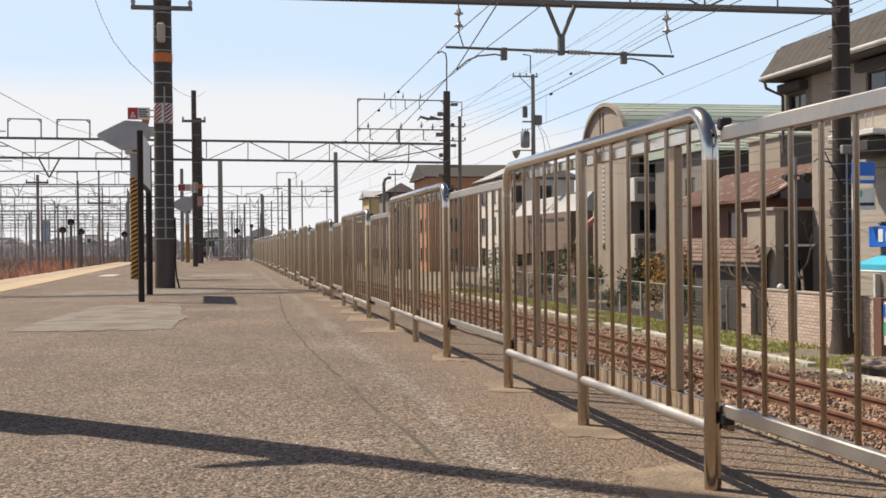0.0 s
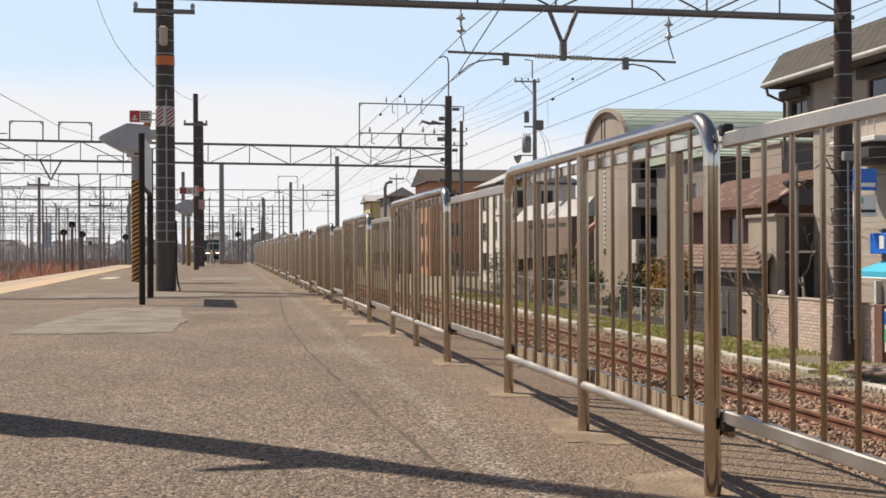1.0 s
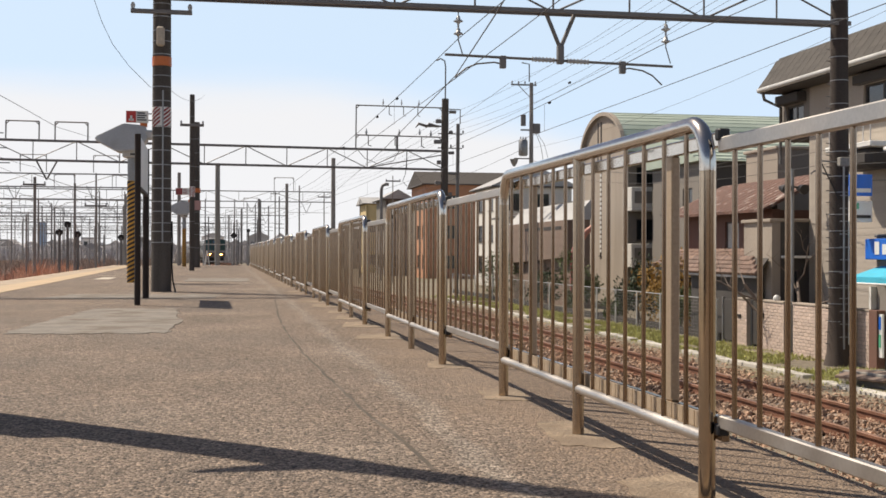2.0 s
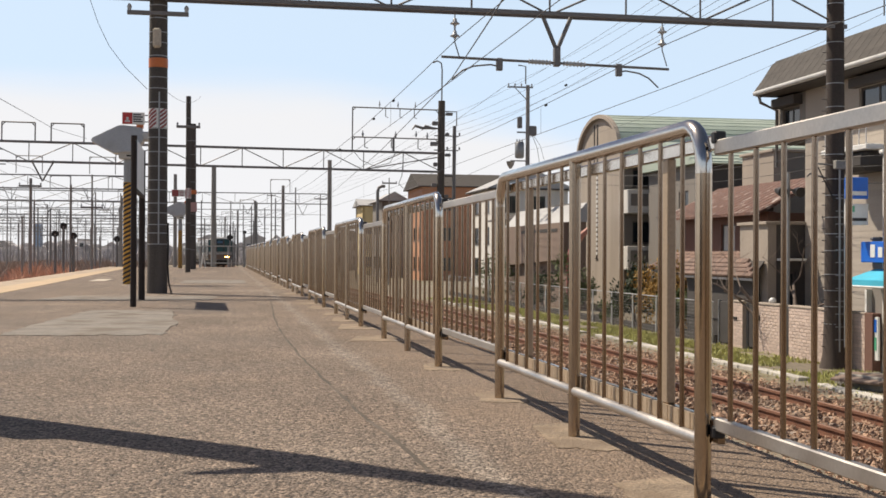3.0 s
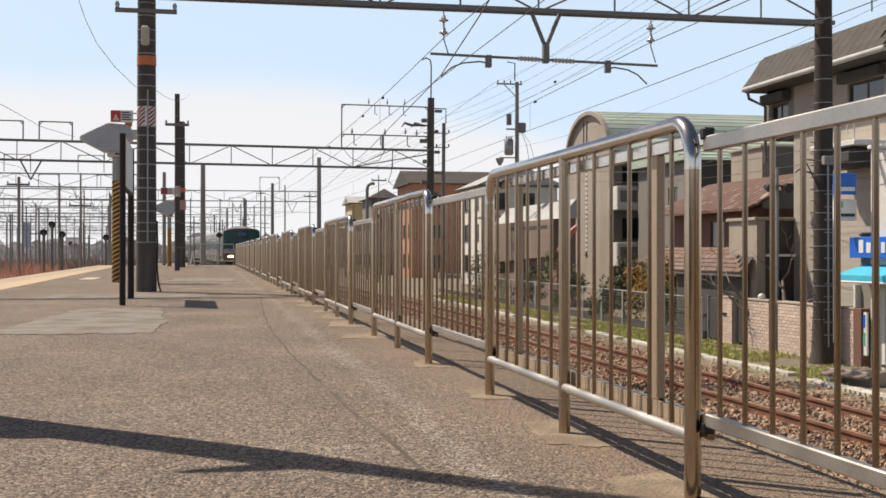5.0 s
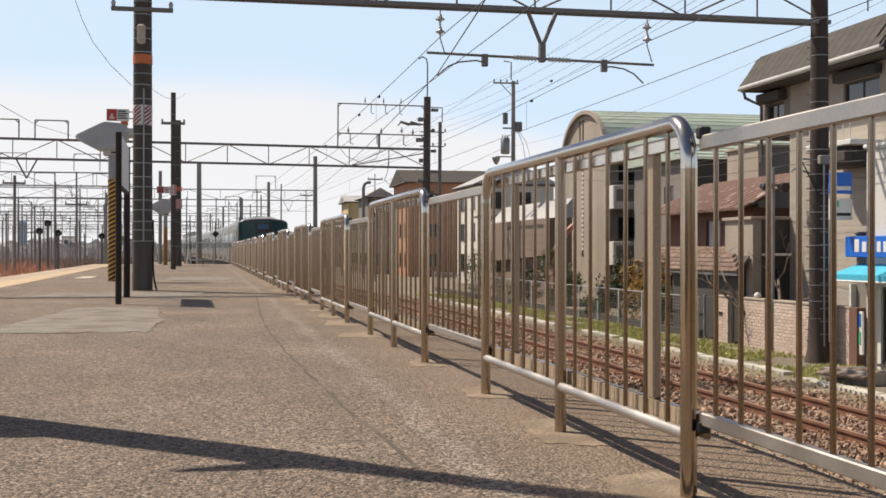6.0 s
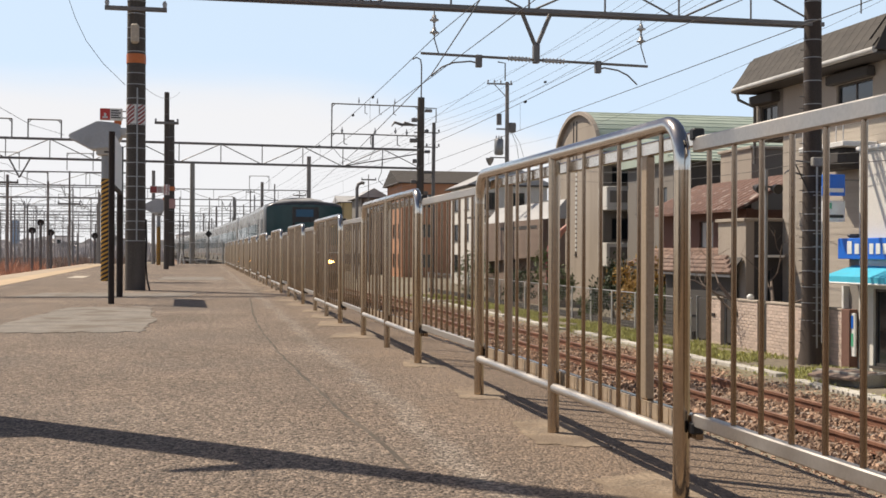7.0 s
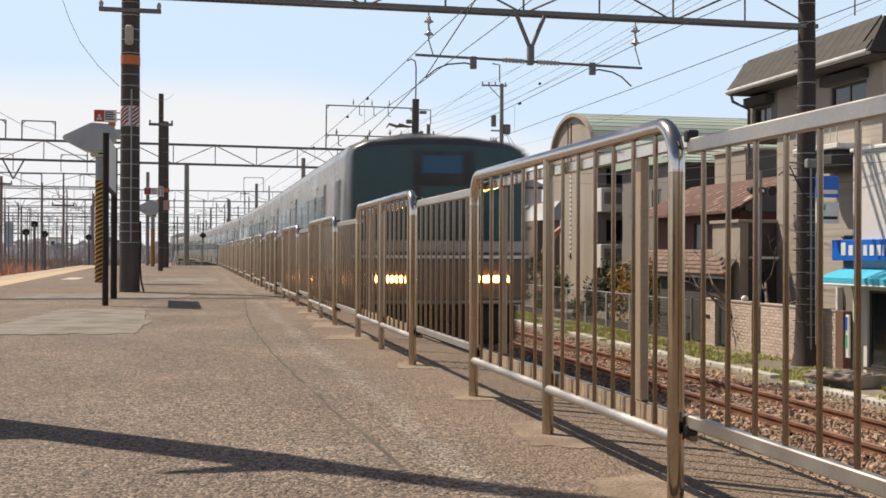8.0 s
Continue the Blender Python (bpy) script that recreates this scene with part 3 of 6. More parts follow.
turn = math.degrees(math.atan(0.0024))
unit.matrix_basis = pose(fence_x(Y1), Y1, 0, 0, 0, turn)
panel.matrix_basis = pose(fence_x(Y1 - GAP), Y1 - GAP, 0, 0, 0, turn)
for i in range(1, 14):
    y = Y1 + i * PITCH
    sunk = -0.04 if i > 1 else 0.0          # the further units are let deeper into the platform
    copy_thing(unit, pose(fence_x(y), y, sunk, 0, 0, turn))
    copy_thing(panel, pose(fence_x(y - GAP), y - GAP, sunk, 0, 0, turn))
copy_thing(unit, pose(fence_x(Y1 - PITCH), Y1 - PITCH, 0, 0, 0, turn))
copy_thing(panel, pose(fence_x(Y1 - GAP - PITCH), Y1 - GAP - PITCH, 0, 0, 0, turn))
for i in range(0, 12):
    y = Y1 + i * PITCH
    for dy, s in ((0.0, 1.0), (UNIT / 2, 1.2), (UNIT, 1.0)):
        if rng.random() < 0.75:
            w, h = rng.uniform(0.12, 0.34) * s, rng.uniform(0.3, 0.75)
            fx = fence_x(y)
            o = [(fx - w, y + dy - h * 0.5), (fx + 0.1, y + dy - h * 0.7), (fx + 0.14, y + dy + h * 0.7), (fx - w * 0.6, y + dy + h * 0.6)]
            flat_patch("mortar_footing", wobble(o, 7, 0.012), M["mortar"], "sandy mortar patch round a fence leg", 0.003)

# ---- end railing of the platform ----
rail_end = thing("end_railing", "grey pipe railing across the platform end", "railing", (0, END - 0.6, 0))
for x in (-1.15, -0.5, 0.35, 1.2):
    part("post", T([(x, 0, 0), (x, 0, 1.1)], 0.035, 8), M["galv"], rail_end)
for z in (0.22, 1.12):
    part("rail", T([(-1.15, 0, z), (1.2, 0, z)], 0.026, 8), M["galv"], rail_end)
stand = thing("white_stake", "white painted folding stake at the platform end", "stake", (-0.95, END - 0.9, 0))
part("leg", T([(-0.1, 0, 0), (0.0, 0, 0.78)], 0.035, 8), M["white"], stand)
part("leg", T([(0.12, 0.12, 0), (0.02, 0.03, 0.74)], 0.026, 8), M["white"], stand)
part("spreader", T([(-0.05, 0, 0.35), (0.07, 0.07, 0.35)], 0.02, 6), M["white"], stand)
mark = thing("diamond_marker", "black diamond marker plate on a slim grey post", "sign", (0.5, 72.0, 0))
part("post", T([(0, 0, GROUND), (0, 0, 2.5)], 0.035, 8), M["iron"], mark)
part("plate", prism([(0, 1.5), (0.22, 1.72), (0, 1.94), (-0.22, 1.72)], -0.06, -0.035, "y"), M["black"], mark, "black diamond plate")


# ---- the train ----
CAR, BODY = 20.0, 19.5
SILVER = mat("train_steel", (0.29, 0.285, 0.275), 0.28, 0.4, 0.08, 1.5, 60, 0.02)
ROOFM = mat("train_roof", (0.33, 0.33, 0.33), 0.6, 0.1, 0.15, 1.5, 30, 0.05)
NOSE = mat("train_nose", (0.12, 0.122, 0.127), 0.4, 0.3, 0.1, 1.5, 40, 0.02)
DARKGLASS = mat("tinted_glass", (0.026, 0.078, 0.088), 0.08, 0.0, 0.1, 2, 30, 0.0)
DARKGLASS.node_tree.nodes["Principled BSDF"].inputs["Specular IOR Level"].default_value = 0.28
DARK = mat("dark_panel", (0.016, 0.016, 0.018), 0.3, 0.0, 0.1, 2, 30, 0.0)
DARKBROWN = mat("dark_brown_panel", (0.16, 0.11, 0.082), 0.4, 0.1, 0.1, 2, 30, 0.0)
UNDER = mat("underframe", (0.03, 0.027, 0.025), 0.8, 0.1, 0.2, 2, 30, 0.1)
LED = glow("destination_blue", (0.02, 0.07, 0.13), 0.2)
LAMPC = glow("headlight_lens", (1.0, 0.52, 0.13), 40.0)
LAMPH = glow("headlight_reflector", (1.0, 0.4, 0.05), 5.0)
PROFILE = [(-1.38, 0.95), (-1.43, 1.15), (-1.475, 1.5), (-1.475, 2.2), (-1.46, 2.95), (-1.445, 3.36), (-1.38, 3.51), (-1.15, 3.61), (-0.45, 3.69),
           (0.45, 3.69), (1.15, 3.61), (1.38, 3.51), (1.445, 3.36), (1.46, 2.95), (1.475, 2.2), (1.475, 1.5), (1.43, 1.15), (1.38, 0.95)]


def carriage(front):
    """A car that runs towards -y, its origin on the rail under its front end."""
    name = "train_cab_car" if front else "train_car"
    ob = thing(name, "silver train cab car with wide dark windscreen and lit headlights" if front else "silver commuter train car with dark windows", "train", group="cars of the train")
    ob.scale = (1.035, 1, 1)
    y0 = 0.55 if front else 0.0
    part("body", prism(PROFILE, y0, BODY, "y"), SILVER, ob)
    roof = [(x, z + 0.012) for x, z in PROFILE[6:12]] + [(1.1, 3.4), (-1.1, 3.4)]
    part("roof", prism(roof, y0 + 0.1, BODY - 0.05, "y"), ROOFM, ob, "pale grey roof")
    if front:
        fair = prism([(-1.0, 3.58), (-0.75, 3.77), (-0.3, 3.85), (0.3, 3.85), (0.75, 3.77), (1.0, 3.58)], 0.9, 3.4, "y")
        for v in fair.verts:
            if v.co.y < 1.0 and v.co.z > 3.7:
                v.co.y += 0.7
        part("roof_fairing", fair, ROOFM, ob, "raised rounded roof fairing", smooth=False)
    for yc in ((8.5,) if front else (5.0, 12.0)):
        part("roof_unit", B(-0.8, 0.8, yc, yc + 2.6, 3.6, 3.78, bevel=0.07), ROOFM, ob, "low air conditioner on the roof")
    for s in (-1, 1):
        def side(name, ya, yb, za, zb, m, proud, label=""):
            return part(name, B(min(s * 1.40, s * (1.478 + proud)), max(s * 1.40, s * (1.478 + proud)), ya, yb, za, zb, bevel=0.01), m, ob, label)
        doors = (2.9, 9.3, 15.7)
        if front:
            doors = (3.4, 9.6, 15.8)
            side("cab_door", 1.05, 1.7, 1.2, 3.0, DARK, 0.003, "dark cab side door")
        for d in doors:
            dr = side("door", d, d + 1.3, 1.15, 3.0, SILVER, 0.006, "sliding passenger door")
            for k in (0.12, 0.72):
                part("door_window", B(min(s * 1.46, s * 1.488), max(s * 1.46, s * 1.488), d + k, d + k + 0.46, 1.95, 2.85, bevel=0.01), DARKGLASS, dr)
            side("door_frame", d - 0.07, d - 0.01, 1.12, 3.05, DARK, 0.003, "dark door edge")
            side("door_frame", d + 1.31, d + 1.37, 1.12, 3.05, DARK, 0.003, "dark door edge")
        spans = [(doors[0] + 1.6, doors[1] - 0.3), (doors[1] + 1.6, doors[2] - 0.3)]
        spans += [(1.0, doors[0] - 0.3), (doors[2] + 1.6, BODY - 0.7)] if not front else [(doors[2] + 1.6, BODY - 0.7)]
        for a, b in spans:
            n = max(1, round((b - a) / 1.7))
            for k in range(n):
                w = (b - a) / n
                side("window", a + k * w + 0.06, a + (k + 1) * w - 0.06, 1.95, 2.88, DARKGLASS, 0.004)
        side("lower_stripe", y0 + 0.05, BODY - 0.02, 1.46, 1.56, STRIPE, 0.002, "brown and white band along the side")
    part("underframe", B(-1.2, 1.2, y0 + 0.2, BODY - 0.2, 0.35, 0.96, bevel=0.04), UNDER, ob, "dark underframe equipment")
    for yb in (2.2, 15.8):
        bg_ = part("bogie", B(-1.05, 1.05, yb - 0.3, yb + 2.4, 0.3, 0.62, bevel=0.05), UNDER, ob, "bogie")
        for yy in (yb, yb + 2.1):
            for x in (-0.565, 0.565):
                part("wheel", T([(x - 0.06, yy, 0.43), (x + 0.06, yy, 0.43)], 0.43, 20), UNDER, bg_)
    if front:
        # a rounded nose: rings of the profile drawn in towards the front
        bm = bmesh.new()
        rings = []
        for y, kx, kz in ((0.56, 1.0, 1.0), (0.3, 0.992, 0.998), (0.12, 0.975, 0.988), (0.03, 0.965, 0.98), (0.0, 0.945, 0.965)):
            rings.append([bm.verts.new((x * kx, y + 0.14 * (abs(x) / 1.475) ** 2 * (1 - y), 1.5 + (z - 1.5) * kz if z > 1.5 else z)) for x, z in PROFILE])
        for a, b in zip(rings, rings[1:]):
            for k in range(len(a)):
                bm.faces.new((a[k], a[(k + 1) % len(a)], b[(k + 1) % len(b)], b[k]))
        bm.faces.new(rings[-1])
        bmesh.ops.recalc_face_normals(bm, faces=bm.faces[:])
        part("nose", bm, NOSE, ob, "grey rounded nose", smooth=True)

        def bowed(name, x0, x1, z0, z1, m, proud, label="", drop=0.0):
            """A panel on the curved front."""
            b2 = bmesh.new()
            n = 10
            cols = []
            for i in range(n + 1):
                x = x0 + (x1 - x0) * i / n
                y = 0.14 * (abs(x) / 1.45) ** 2 - 0.03 - proud
                zt = z1 - drop * (abs(x) / 1.36) ** 3
                cols.append([b2.verts.new(v) for v in ((x, y, z0), (x, y, zt), (x, y + 0.12, zt), (x, y + 0.12, z0))])
            for a, b in zip(cols, cols[1:]):
                for k in range(4):
                    b2.faces.new((a[k], a[(k + 1) % 4], b[(k + 1) % 4], b[k]))
            b2.faces.new(cols[0])
            b2.faces.new(cols[-1][::-1])
            bmesh.ops.recalc_face_normals(b2, faces=b2.faces[:])
            return part(name, b2, m, ob, label)
        bowed("windscreen", -1.38, 1.38, 2.0, 3.52, DARKGLASS, 0.0, "wide dark wrap-round windscreen", 0.1)
        for xa in (-0.46, 0.4):
            bowed("pillar", xa, xa + 0.1, 2.0, 3.43, DARK, 0.012, "black windscreen pillar")
        bowed("header_panel", -0.36, 0.4, 2.86, 3.42, DARK, 0.008, "black panel above the gangway door")
        bowed("destination_display", -0.33, 0.3, 3.06, 3.34, LED, 0.02, "dim blue destination display")
        bowed("front_band", -1.38, 1.38, 1.8, 1.98, SILVER, 0.004, "bright band under the windscreen")
        bowed("front_band", -1.38, 1.38, 1.7, 1.75, M["white"], 0.004, "white line under the windscreen")
        bowed("front_panel", -1.38, 1.38, 1.05, 1.66, DARKBROWN, 0.0, "dark brown lower front panel")
        bowed("valance_line", -1.38, 1.38, 0.98, 1.03, SILVER, 0.004, "pale line above the skirt")
        for s in (-1, 1):
            h = bowed("headlight", min(s * 0.6, s * 1.05), max(s * 0.6, s * 1.05), 1.31, 1.43, LAMPH, 0.02, "amber glowing headlight cluster")
            for xa in (0.61, 0.755, 0.9):
                w = 0.14
                b3 = bowed("lamp_lens", min(s * xa, s * (xa + w)), max(s * xa, s * (xa + w)), 1.325, 1.415, LAMPC, 0.035, "amber-white lit lens")
                b3.parent = h
        part("skirt", B(-1.25, 1.25, 0.12, 0.5, 0.3, 0.98, bevel=0.08), UNDER, ob, "dark snow plough skirt")
        part("coupler", B(-0.14, 0.14, -0.35, 0.3, 0.68, 0.94, bevel=0.04), UNDER, ob, "coupler")
    else:
        part("gangway", B(-0.55, 0.55, -0.46, 0.0, 1.0, 3.1, bevel=0.05), DARK, ob, "dark gangway bellows")
    return ob


STRIPE = mat("stripe", (0.24, 0.17, 0.13), 0.4, 0.1, 0.1, 2, 40, 0)
cab = carriage(True)
cars = [cab]
mid = carriage(False)
cars.append(mid)
for i in range(6):
    cars.append(copy_thing(mid, pose(0, 0, 0)))


# ---- poles and gear on the platform ----
def pole(name, label, x, y, z0, z1, r0, r1, material, bands=0.0, group="", n=18):
    ob = thing(name, label, "pole", (x, y, 0), group=group)
    part("shaft", T([(0, 0, z0 - 0.1), (0, 0, (z0 + z1) / 2), (0, 0, z1)], [r0, (r0 + r1) / 2, r1], n), material, ob)
    z = z0 + 0.9
    while bands and z < min(z1, 7):
        r = r0 + (r1 - r0) * (z - z0) / (z1 - z0)
        part("band", T([(0, 0, z), (0, 0, z + 0.016)], r + 0.006, n), M["galv"], ob, "thin steel band")
        z += bands * rng.uniform(0.7, 1.3)
    return ob


def cross_arm(ob, z, half, w=0.05, pegs=True, y=-0.17):
    part("cross_arm", B(-half, half, y - w, y + w, z - w, z + w, bevel=0.006), M["iron"], ob)
    if pegs:
        for s in (-1, 1):
            part("peg_insulator", T([(s * (half - 0.04), y, z + w), (s * (half - 0.04), y, z + w + 0.07), (s * (half - 0.04), y, z + w + 0.12)], [0.03, 0.045, 0.02], 8), M["porcelain"], ob)


def striped_plate(ob, z0, z1, r):
    """A wrapped plate with slanting red and white bars."""
    part("warning_plate", T([(0, 0, z0), (0, 0, z1)], r + 0.01, 20), M["white"], ob, "white plate with slanting maroon bars")
    n = 5
    for col in (-1, 1):
        for i in range(n):
            bm = bmesh.new()
            z = z0 + (z1 - z0) * (i + 0.3) / n
            a0, a1 = (-math.pi / 2 + col * 0.62 - 0.5, -math.pi / 2 + col * 0.62 + 0.5)
            prev = None
            for k in range(7):
                a = a0 + (a1 - a0) * k / 6
                zz = z + (k / 6 - 0.5) * 0.13
                za, zb = min(max(zz, z0 + 0.004), z1 - 0.004), min(max(zz + 0.042, z0 + 0.004), z1 - 0.004)
                row = [bm.verts.new(((r + d) * math.cos(a), (r + d) * math.sin(a), q)) for d, q in ((0.008, za), (0.014, za), (0.014, zb), (0.008, zb))]
                if prev:
                    for j in range(4):
                        bm.faces.new((prev[j], prev[(j + 1) % 4], row[(j + 1) % 4], row[j]))
                prev = row
            part("stripe", bm, M["maroon"], ob)


PINK = mat("faded_notice", (0.5, 0.3, 0.28), 0.7, 0, 0.1, 3, 40, 0.0)
main = pole("utility_pole", "dark weathered concrete pole with steel bands and orange ring", -1.165, 22.2, 0, 8.2, 0.185, 0.15, M["pole"], 0.21)
cross_arm(main, 5.14, 0.55, 0.038)
part("orange_ring", T([(0, 0, 4.16), (0, 0, 4.33)], 0.176, 20), M["orange"], main, "orange painted ring")
part("junction_box", B(-0.09, 0.06, -0.28, -0.15, 4.5, 4.86, bevel=0.035), M["edge"], main, "beige junction box")
part("conduit", T([(0.03, -0.19, 0.9), (0.03, -0.18, 3.7)], 0.014, 8), M["galv"], main, "grey conduit")
part("ground_cable", T([(0.19, -0.02, 1.3), (0.2, -0.02, 0.9), (0.19, -0.02, 0.5), (0.21, -0.02, 0.2), (0.26, -0.03, -0.01)], 0.016, 8), M["black"], main, "black cable")
striped_plate(main, 3.03, 3.4, 0.166)
sg = thing("emergency_sign", "small red and white notice sign on a bracket", "sign", (-1.165, 22.2, 0))
part("board", B(-0.64, -0.24, -0.03, 0.03, 3.11, 3.33, bevel=0.006), M["white"], sg)
part("red_field", B(-0.632, -0.46, -0.036, -0.028, 3.118, 3.322), M["red"], sg, "red square field")
part("symbol", B(-0.565, -0.525, -0.04, -0.034, 3.16, 3.24), M["white"], sg, "white symbol")
part("symbol_base", B(-0.59, -0.5, -0.04, -0.034, 3.145, 3.18), M["white"], sg, "white symbol")
for i in range(4):
    part("text_bar", B(-0.44, -0.27 - 0.03 * (i % 2), -0.034, -0.028, 3.15 + 0.042 * i, 3.172 + 0.042 * i), M["black"], sg, "line of small print")
for z in (3.16, 3.28):
    part("bracket", T([(-0.26, 0, z), (-0.15, 0, z)], 0.012, 6), M["iron"], sg)

# the pole beside the camera, whose shadow crosses the platform
by = pole("utility_pole", "dark weathered steel pole with a slim top and a small arm", -1.31, 5.72, 0, 2.9, 0.155, 0.135, M["pole"], 0.9)
part("slim_top", T([(0, 0, 2.85), (0, 0, 3.2), (0, 0, 3.45), (0, 0, 6.5)], [0.13, 0.11, 0.085, 0.06], 14), M["pole"], by)
part("side_arm", T([(0, 0, 3.1), (-0.2, -0.05, 3.1), (-0.46, -0.08, 3.1)], [0.09, 0.065, 0.025], 8), M["iron"], by)
part("switch_box", B(-0.15, 0.1, -0.22, -0.06, 0.85, 1.25, bevel=0.02), M["iron"], by)

thin = pole("utility_pole", "slim dark steel pole with a short cross arm", -1.28, 46.3, 0, 6.82, 0.1, 0.095, M["pole"], 0.9)
cross_arm(thin, 5.62, 0.45)
fat = pole("gantry_pole", "dark concrete pole that carries the railway gantry", -1.4, 56.0, 0, 6.8, 0.235, 0.2, M["pole"], 0.5)
part("orange_ring", T([(0, 0, 3.5), (0, 0, 3.7)], 0.245, 20), M["orange"], fat, "orange painted ring")
part("notice", B(-0.02, 0.26, -0.27, -0.22, 2.67, 3.12), PINK, fat, "faded pink notice")
striped_plate(thin, 2.86, 3.26, 0.105)
sg2 = thing("emergency_sign", "small red and white notice sign on a bracket", "sign", (-1.28, 46.3, 0))
part("board", B(-0.62, -0.12, -0.03, 0.03, 2.93, 3.2, bevel=0.006), M["white"], sg2)
part("red_field", B(-0.61, -0.36, -0.036, -0.028, 2.94, 3.19), M["maroon"], sg2, "red square field")
for i in range(4):
    part("text_bar", B(-0.33, -0.16 - 0.03 * (i % 2), -0.034, -0.028, 2.96 + 0.055 * i, 2.985 + 0.055 * i), M["maroon"], sg2, "line of small print")
part("bracket", T([(-0.14, 0, 3.06), (-0.09, 0, 3.06)], 0.014, 6), M["iron"], sg2)
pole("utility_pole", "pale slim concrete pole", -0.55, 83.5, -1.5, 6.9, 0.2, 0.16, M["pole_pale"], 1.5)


def wedge_lamp(x, y, k=1.0):
    """A grey wedge-shaped platform lamp hood on a yellow and black striped post."""
    ob = thing("platform_lamp", "grey wedge-shaped lamp hood on a striped yellow post", "lamp", (x, y, 0), group="platform lamps")
    ob.scale = (k, k, k)
    out = [(-0.84, 3.37), (-0.85, 3.46), (-0.2, 3.78), (0.32, 3.74), (0.38, 3.42), (0.18, 3.12), (-0.3, 3.09)]
    bm = prism(out, -0.34, 0.34, "y")
    bmesh.ops.bevel(bm, geom=bm.edges[:], offset=0.025, segments=2, affect="EDGES")
    for v5 in bm.verts:        # the front narrows upwards in facets
        if v5.co.y < 0:
            v5.co.y += max(0.0, v5.co.z - 3.25) * 0.45 + max(0.0, -0.1 - v5.co.x) * 0.35
    part("hood", bm, M["lampgrey"], ob, "grey moulded hood")
    part("neck", B(-0.2, 0.16, -0.18, 0.18, 2.97, 3.12, bevel=0.02), M["lampgrey"], ob)
    part("slot", B(-0.02, 0.17, -0.19, -0.17, 3.02, 3.06), M["black"], ob, "dark slot")
    part("beacon", B(0.2, 0.36, -0.12, 0.06, 3.7, 3.87, bevel=0.02), M["orange"], ob, "small orange beacon")
    part("camera_box", B(0.28, 0.52, -0.2, 0.1, 3.4, 3.62, bevel=0.04), M["lampgrey"], ob, "small grey box")
    part("upper_post", T([(0, 0, 2.42), (0, 0, 3.05)], 0.095, 14), M["galv"], ob)
    part("post", T([(0, 0, 0), (0, 0, 2.42)], 0.1, 16), M["hazard"], ob, "yellow post with black stripes")
    for i in range(26):
        bm = bmesh.new()
        prev = None
        for j in range(17):
            a = 2 * math.pi * j / 16
            zz = -0.28 + i * 0.106 + 0.3 * j / 16
            za, zb = min(max(zz, 0.01), 2.4), min(max(zz + 0.055, 0.012), 2.41)
            row = [bm.verts.new((r * math.cos(a), r * math.sin(a), q)) for r, q in ((0.098, za), (0.103, za), (0.103, zb), (0.098, zb))]
            if prev:
                for q in range(4):
                    bm.faces.new((prev[q], prev[(q + 1) % 4], row[(q + 1) % 4], row[q]))
            prev = row
        part("stripe", bm, M["black"], ob)
    return ob


lamp1 = wedge_lamp(-2.2, 28.7)
copy_thing(lamp1, pose(-2.0, 59.0, -0.55))

ns = thing("station_signboard", "white sign board between two dark brown posts", "sign")
part("post", T([(-1.19, 16.6, 0), (-1.19, 16.6, 2.36)], 0.042, 10), M["brown"], ns)
part("post", T([(-1.235, 19.0, 0), (-1.235, 19.0, 2.36)], 0.05, 10), M["brown"], ns)
bm = prism([(-1.2, 16.68), (-1.165, 16.68), (-1.2, 18.93), (-1.235, 18.93)], 1.64, 2.34, "z")
part("board", bm, M["white"], ns)
bm = prism([(-1.21, 16.66), (-1.155, 16.66), (-1.19, 18.95), (-1.245, 18.95)], 1.6, 1.64, "z")
part("board_frame", bm, M["brown"], ns)


# ---- overhead line ----
def gantry(y, xl, xr, zb, h, columns, label, group="gantries", w=0.045, step=1.7, frames=()):
    """A lattice beam across the tracks on columns (x, base, top, radius)."""
    # beyond 60 m the haze is in the paler metal and column colours
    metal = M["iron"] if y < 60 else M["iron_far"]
    ob = thing("line_gantry", label, "gantry", (0, y, 0), group=group)
    for z in (zb, zb + h):
        for yy in (-0.12, 0.12) if w > 0.04 else (0,):
            part("chord", B(xl, xr, yy - w * 0.7, yy + w * 0.7, z - w, z + w), metal, ob)
    bm = bmesh.new()
    n = max(2, round((xr - xl) / step))
    for i in range(n):
        a, b = xl + (xr - xl) * i / n, xl + (xr - xl) * (i + 1) / n
        bar(bm, (a, 0, zb), (a, 0, zb + h), w * 0.7)
        if i % 2:
            bar(bm, (a, 0, zb), (b, 0, zb + h), w * 0.7)
        else:
            bar(bm, (a, 0, zb + h), (b, 0, zb), w * 0.7)
    part("lattice", bm, metal, ob)
    for x, z0, z1, r in columns:
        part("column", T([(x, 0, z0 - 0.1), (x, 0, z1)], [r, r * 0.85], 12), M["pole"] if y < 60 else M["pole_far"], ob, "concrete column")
    for x0, x1, z0, z1 in frames:
        bm = bmesh.new()
        for a, b in (((x0, z0), (x0, z1)), ((x1, z0), (x1, z1)), ((x0, z1), (x1, z1))):
            bar(bm, (a[0], 0, a[1]), (b[0], 0, b[1]), w)
        for x in (x0, x1):
            s = 0.16 if x == x0 else -0.16
            bar(bm, (x, 0, z1 - 0.16), (x + s, 0, z1), w * 0.7)
        part("wire_frame", bm, metal, ob, "small portal frame on the beam")
    return ob


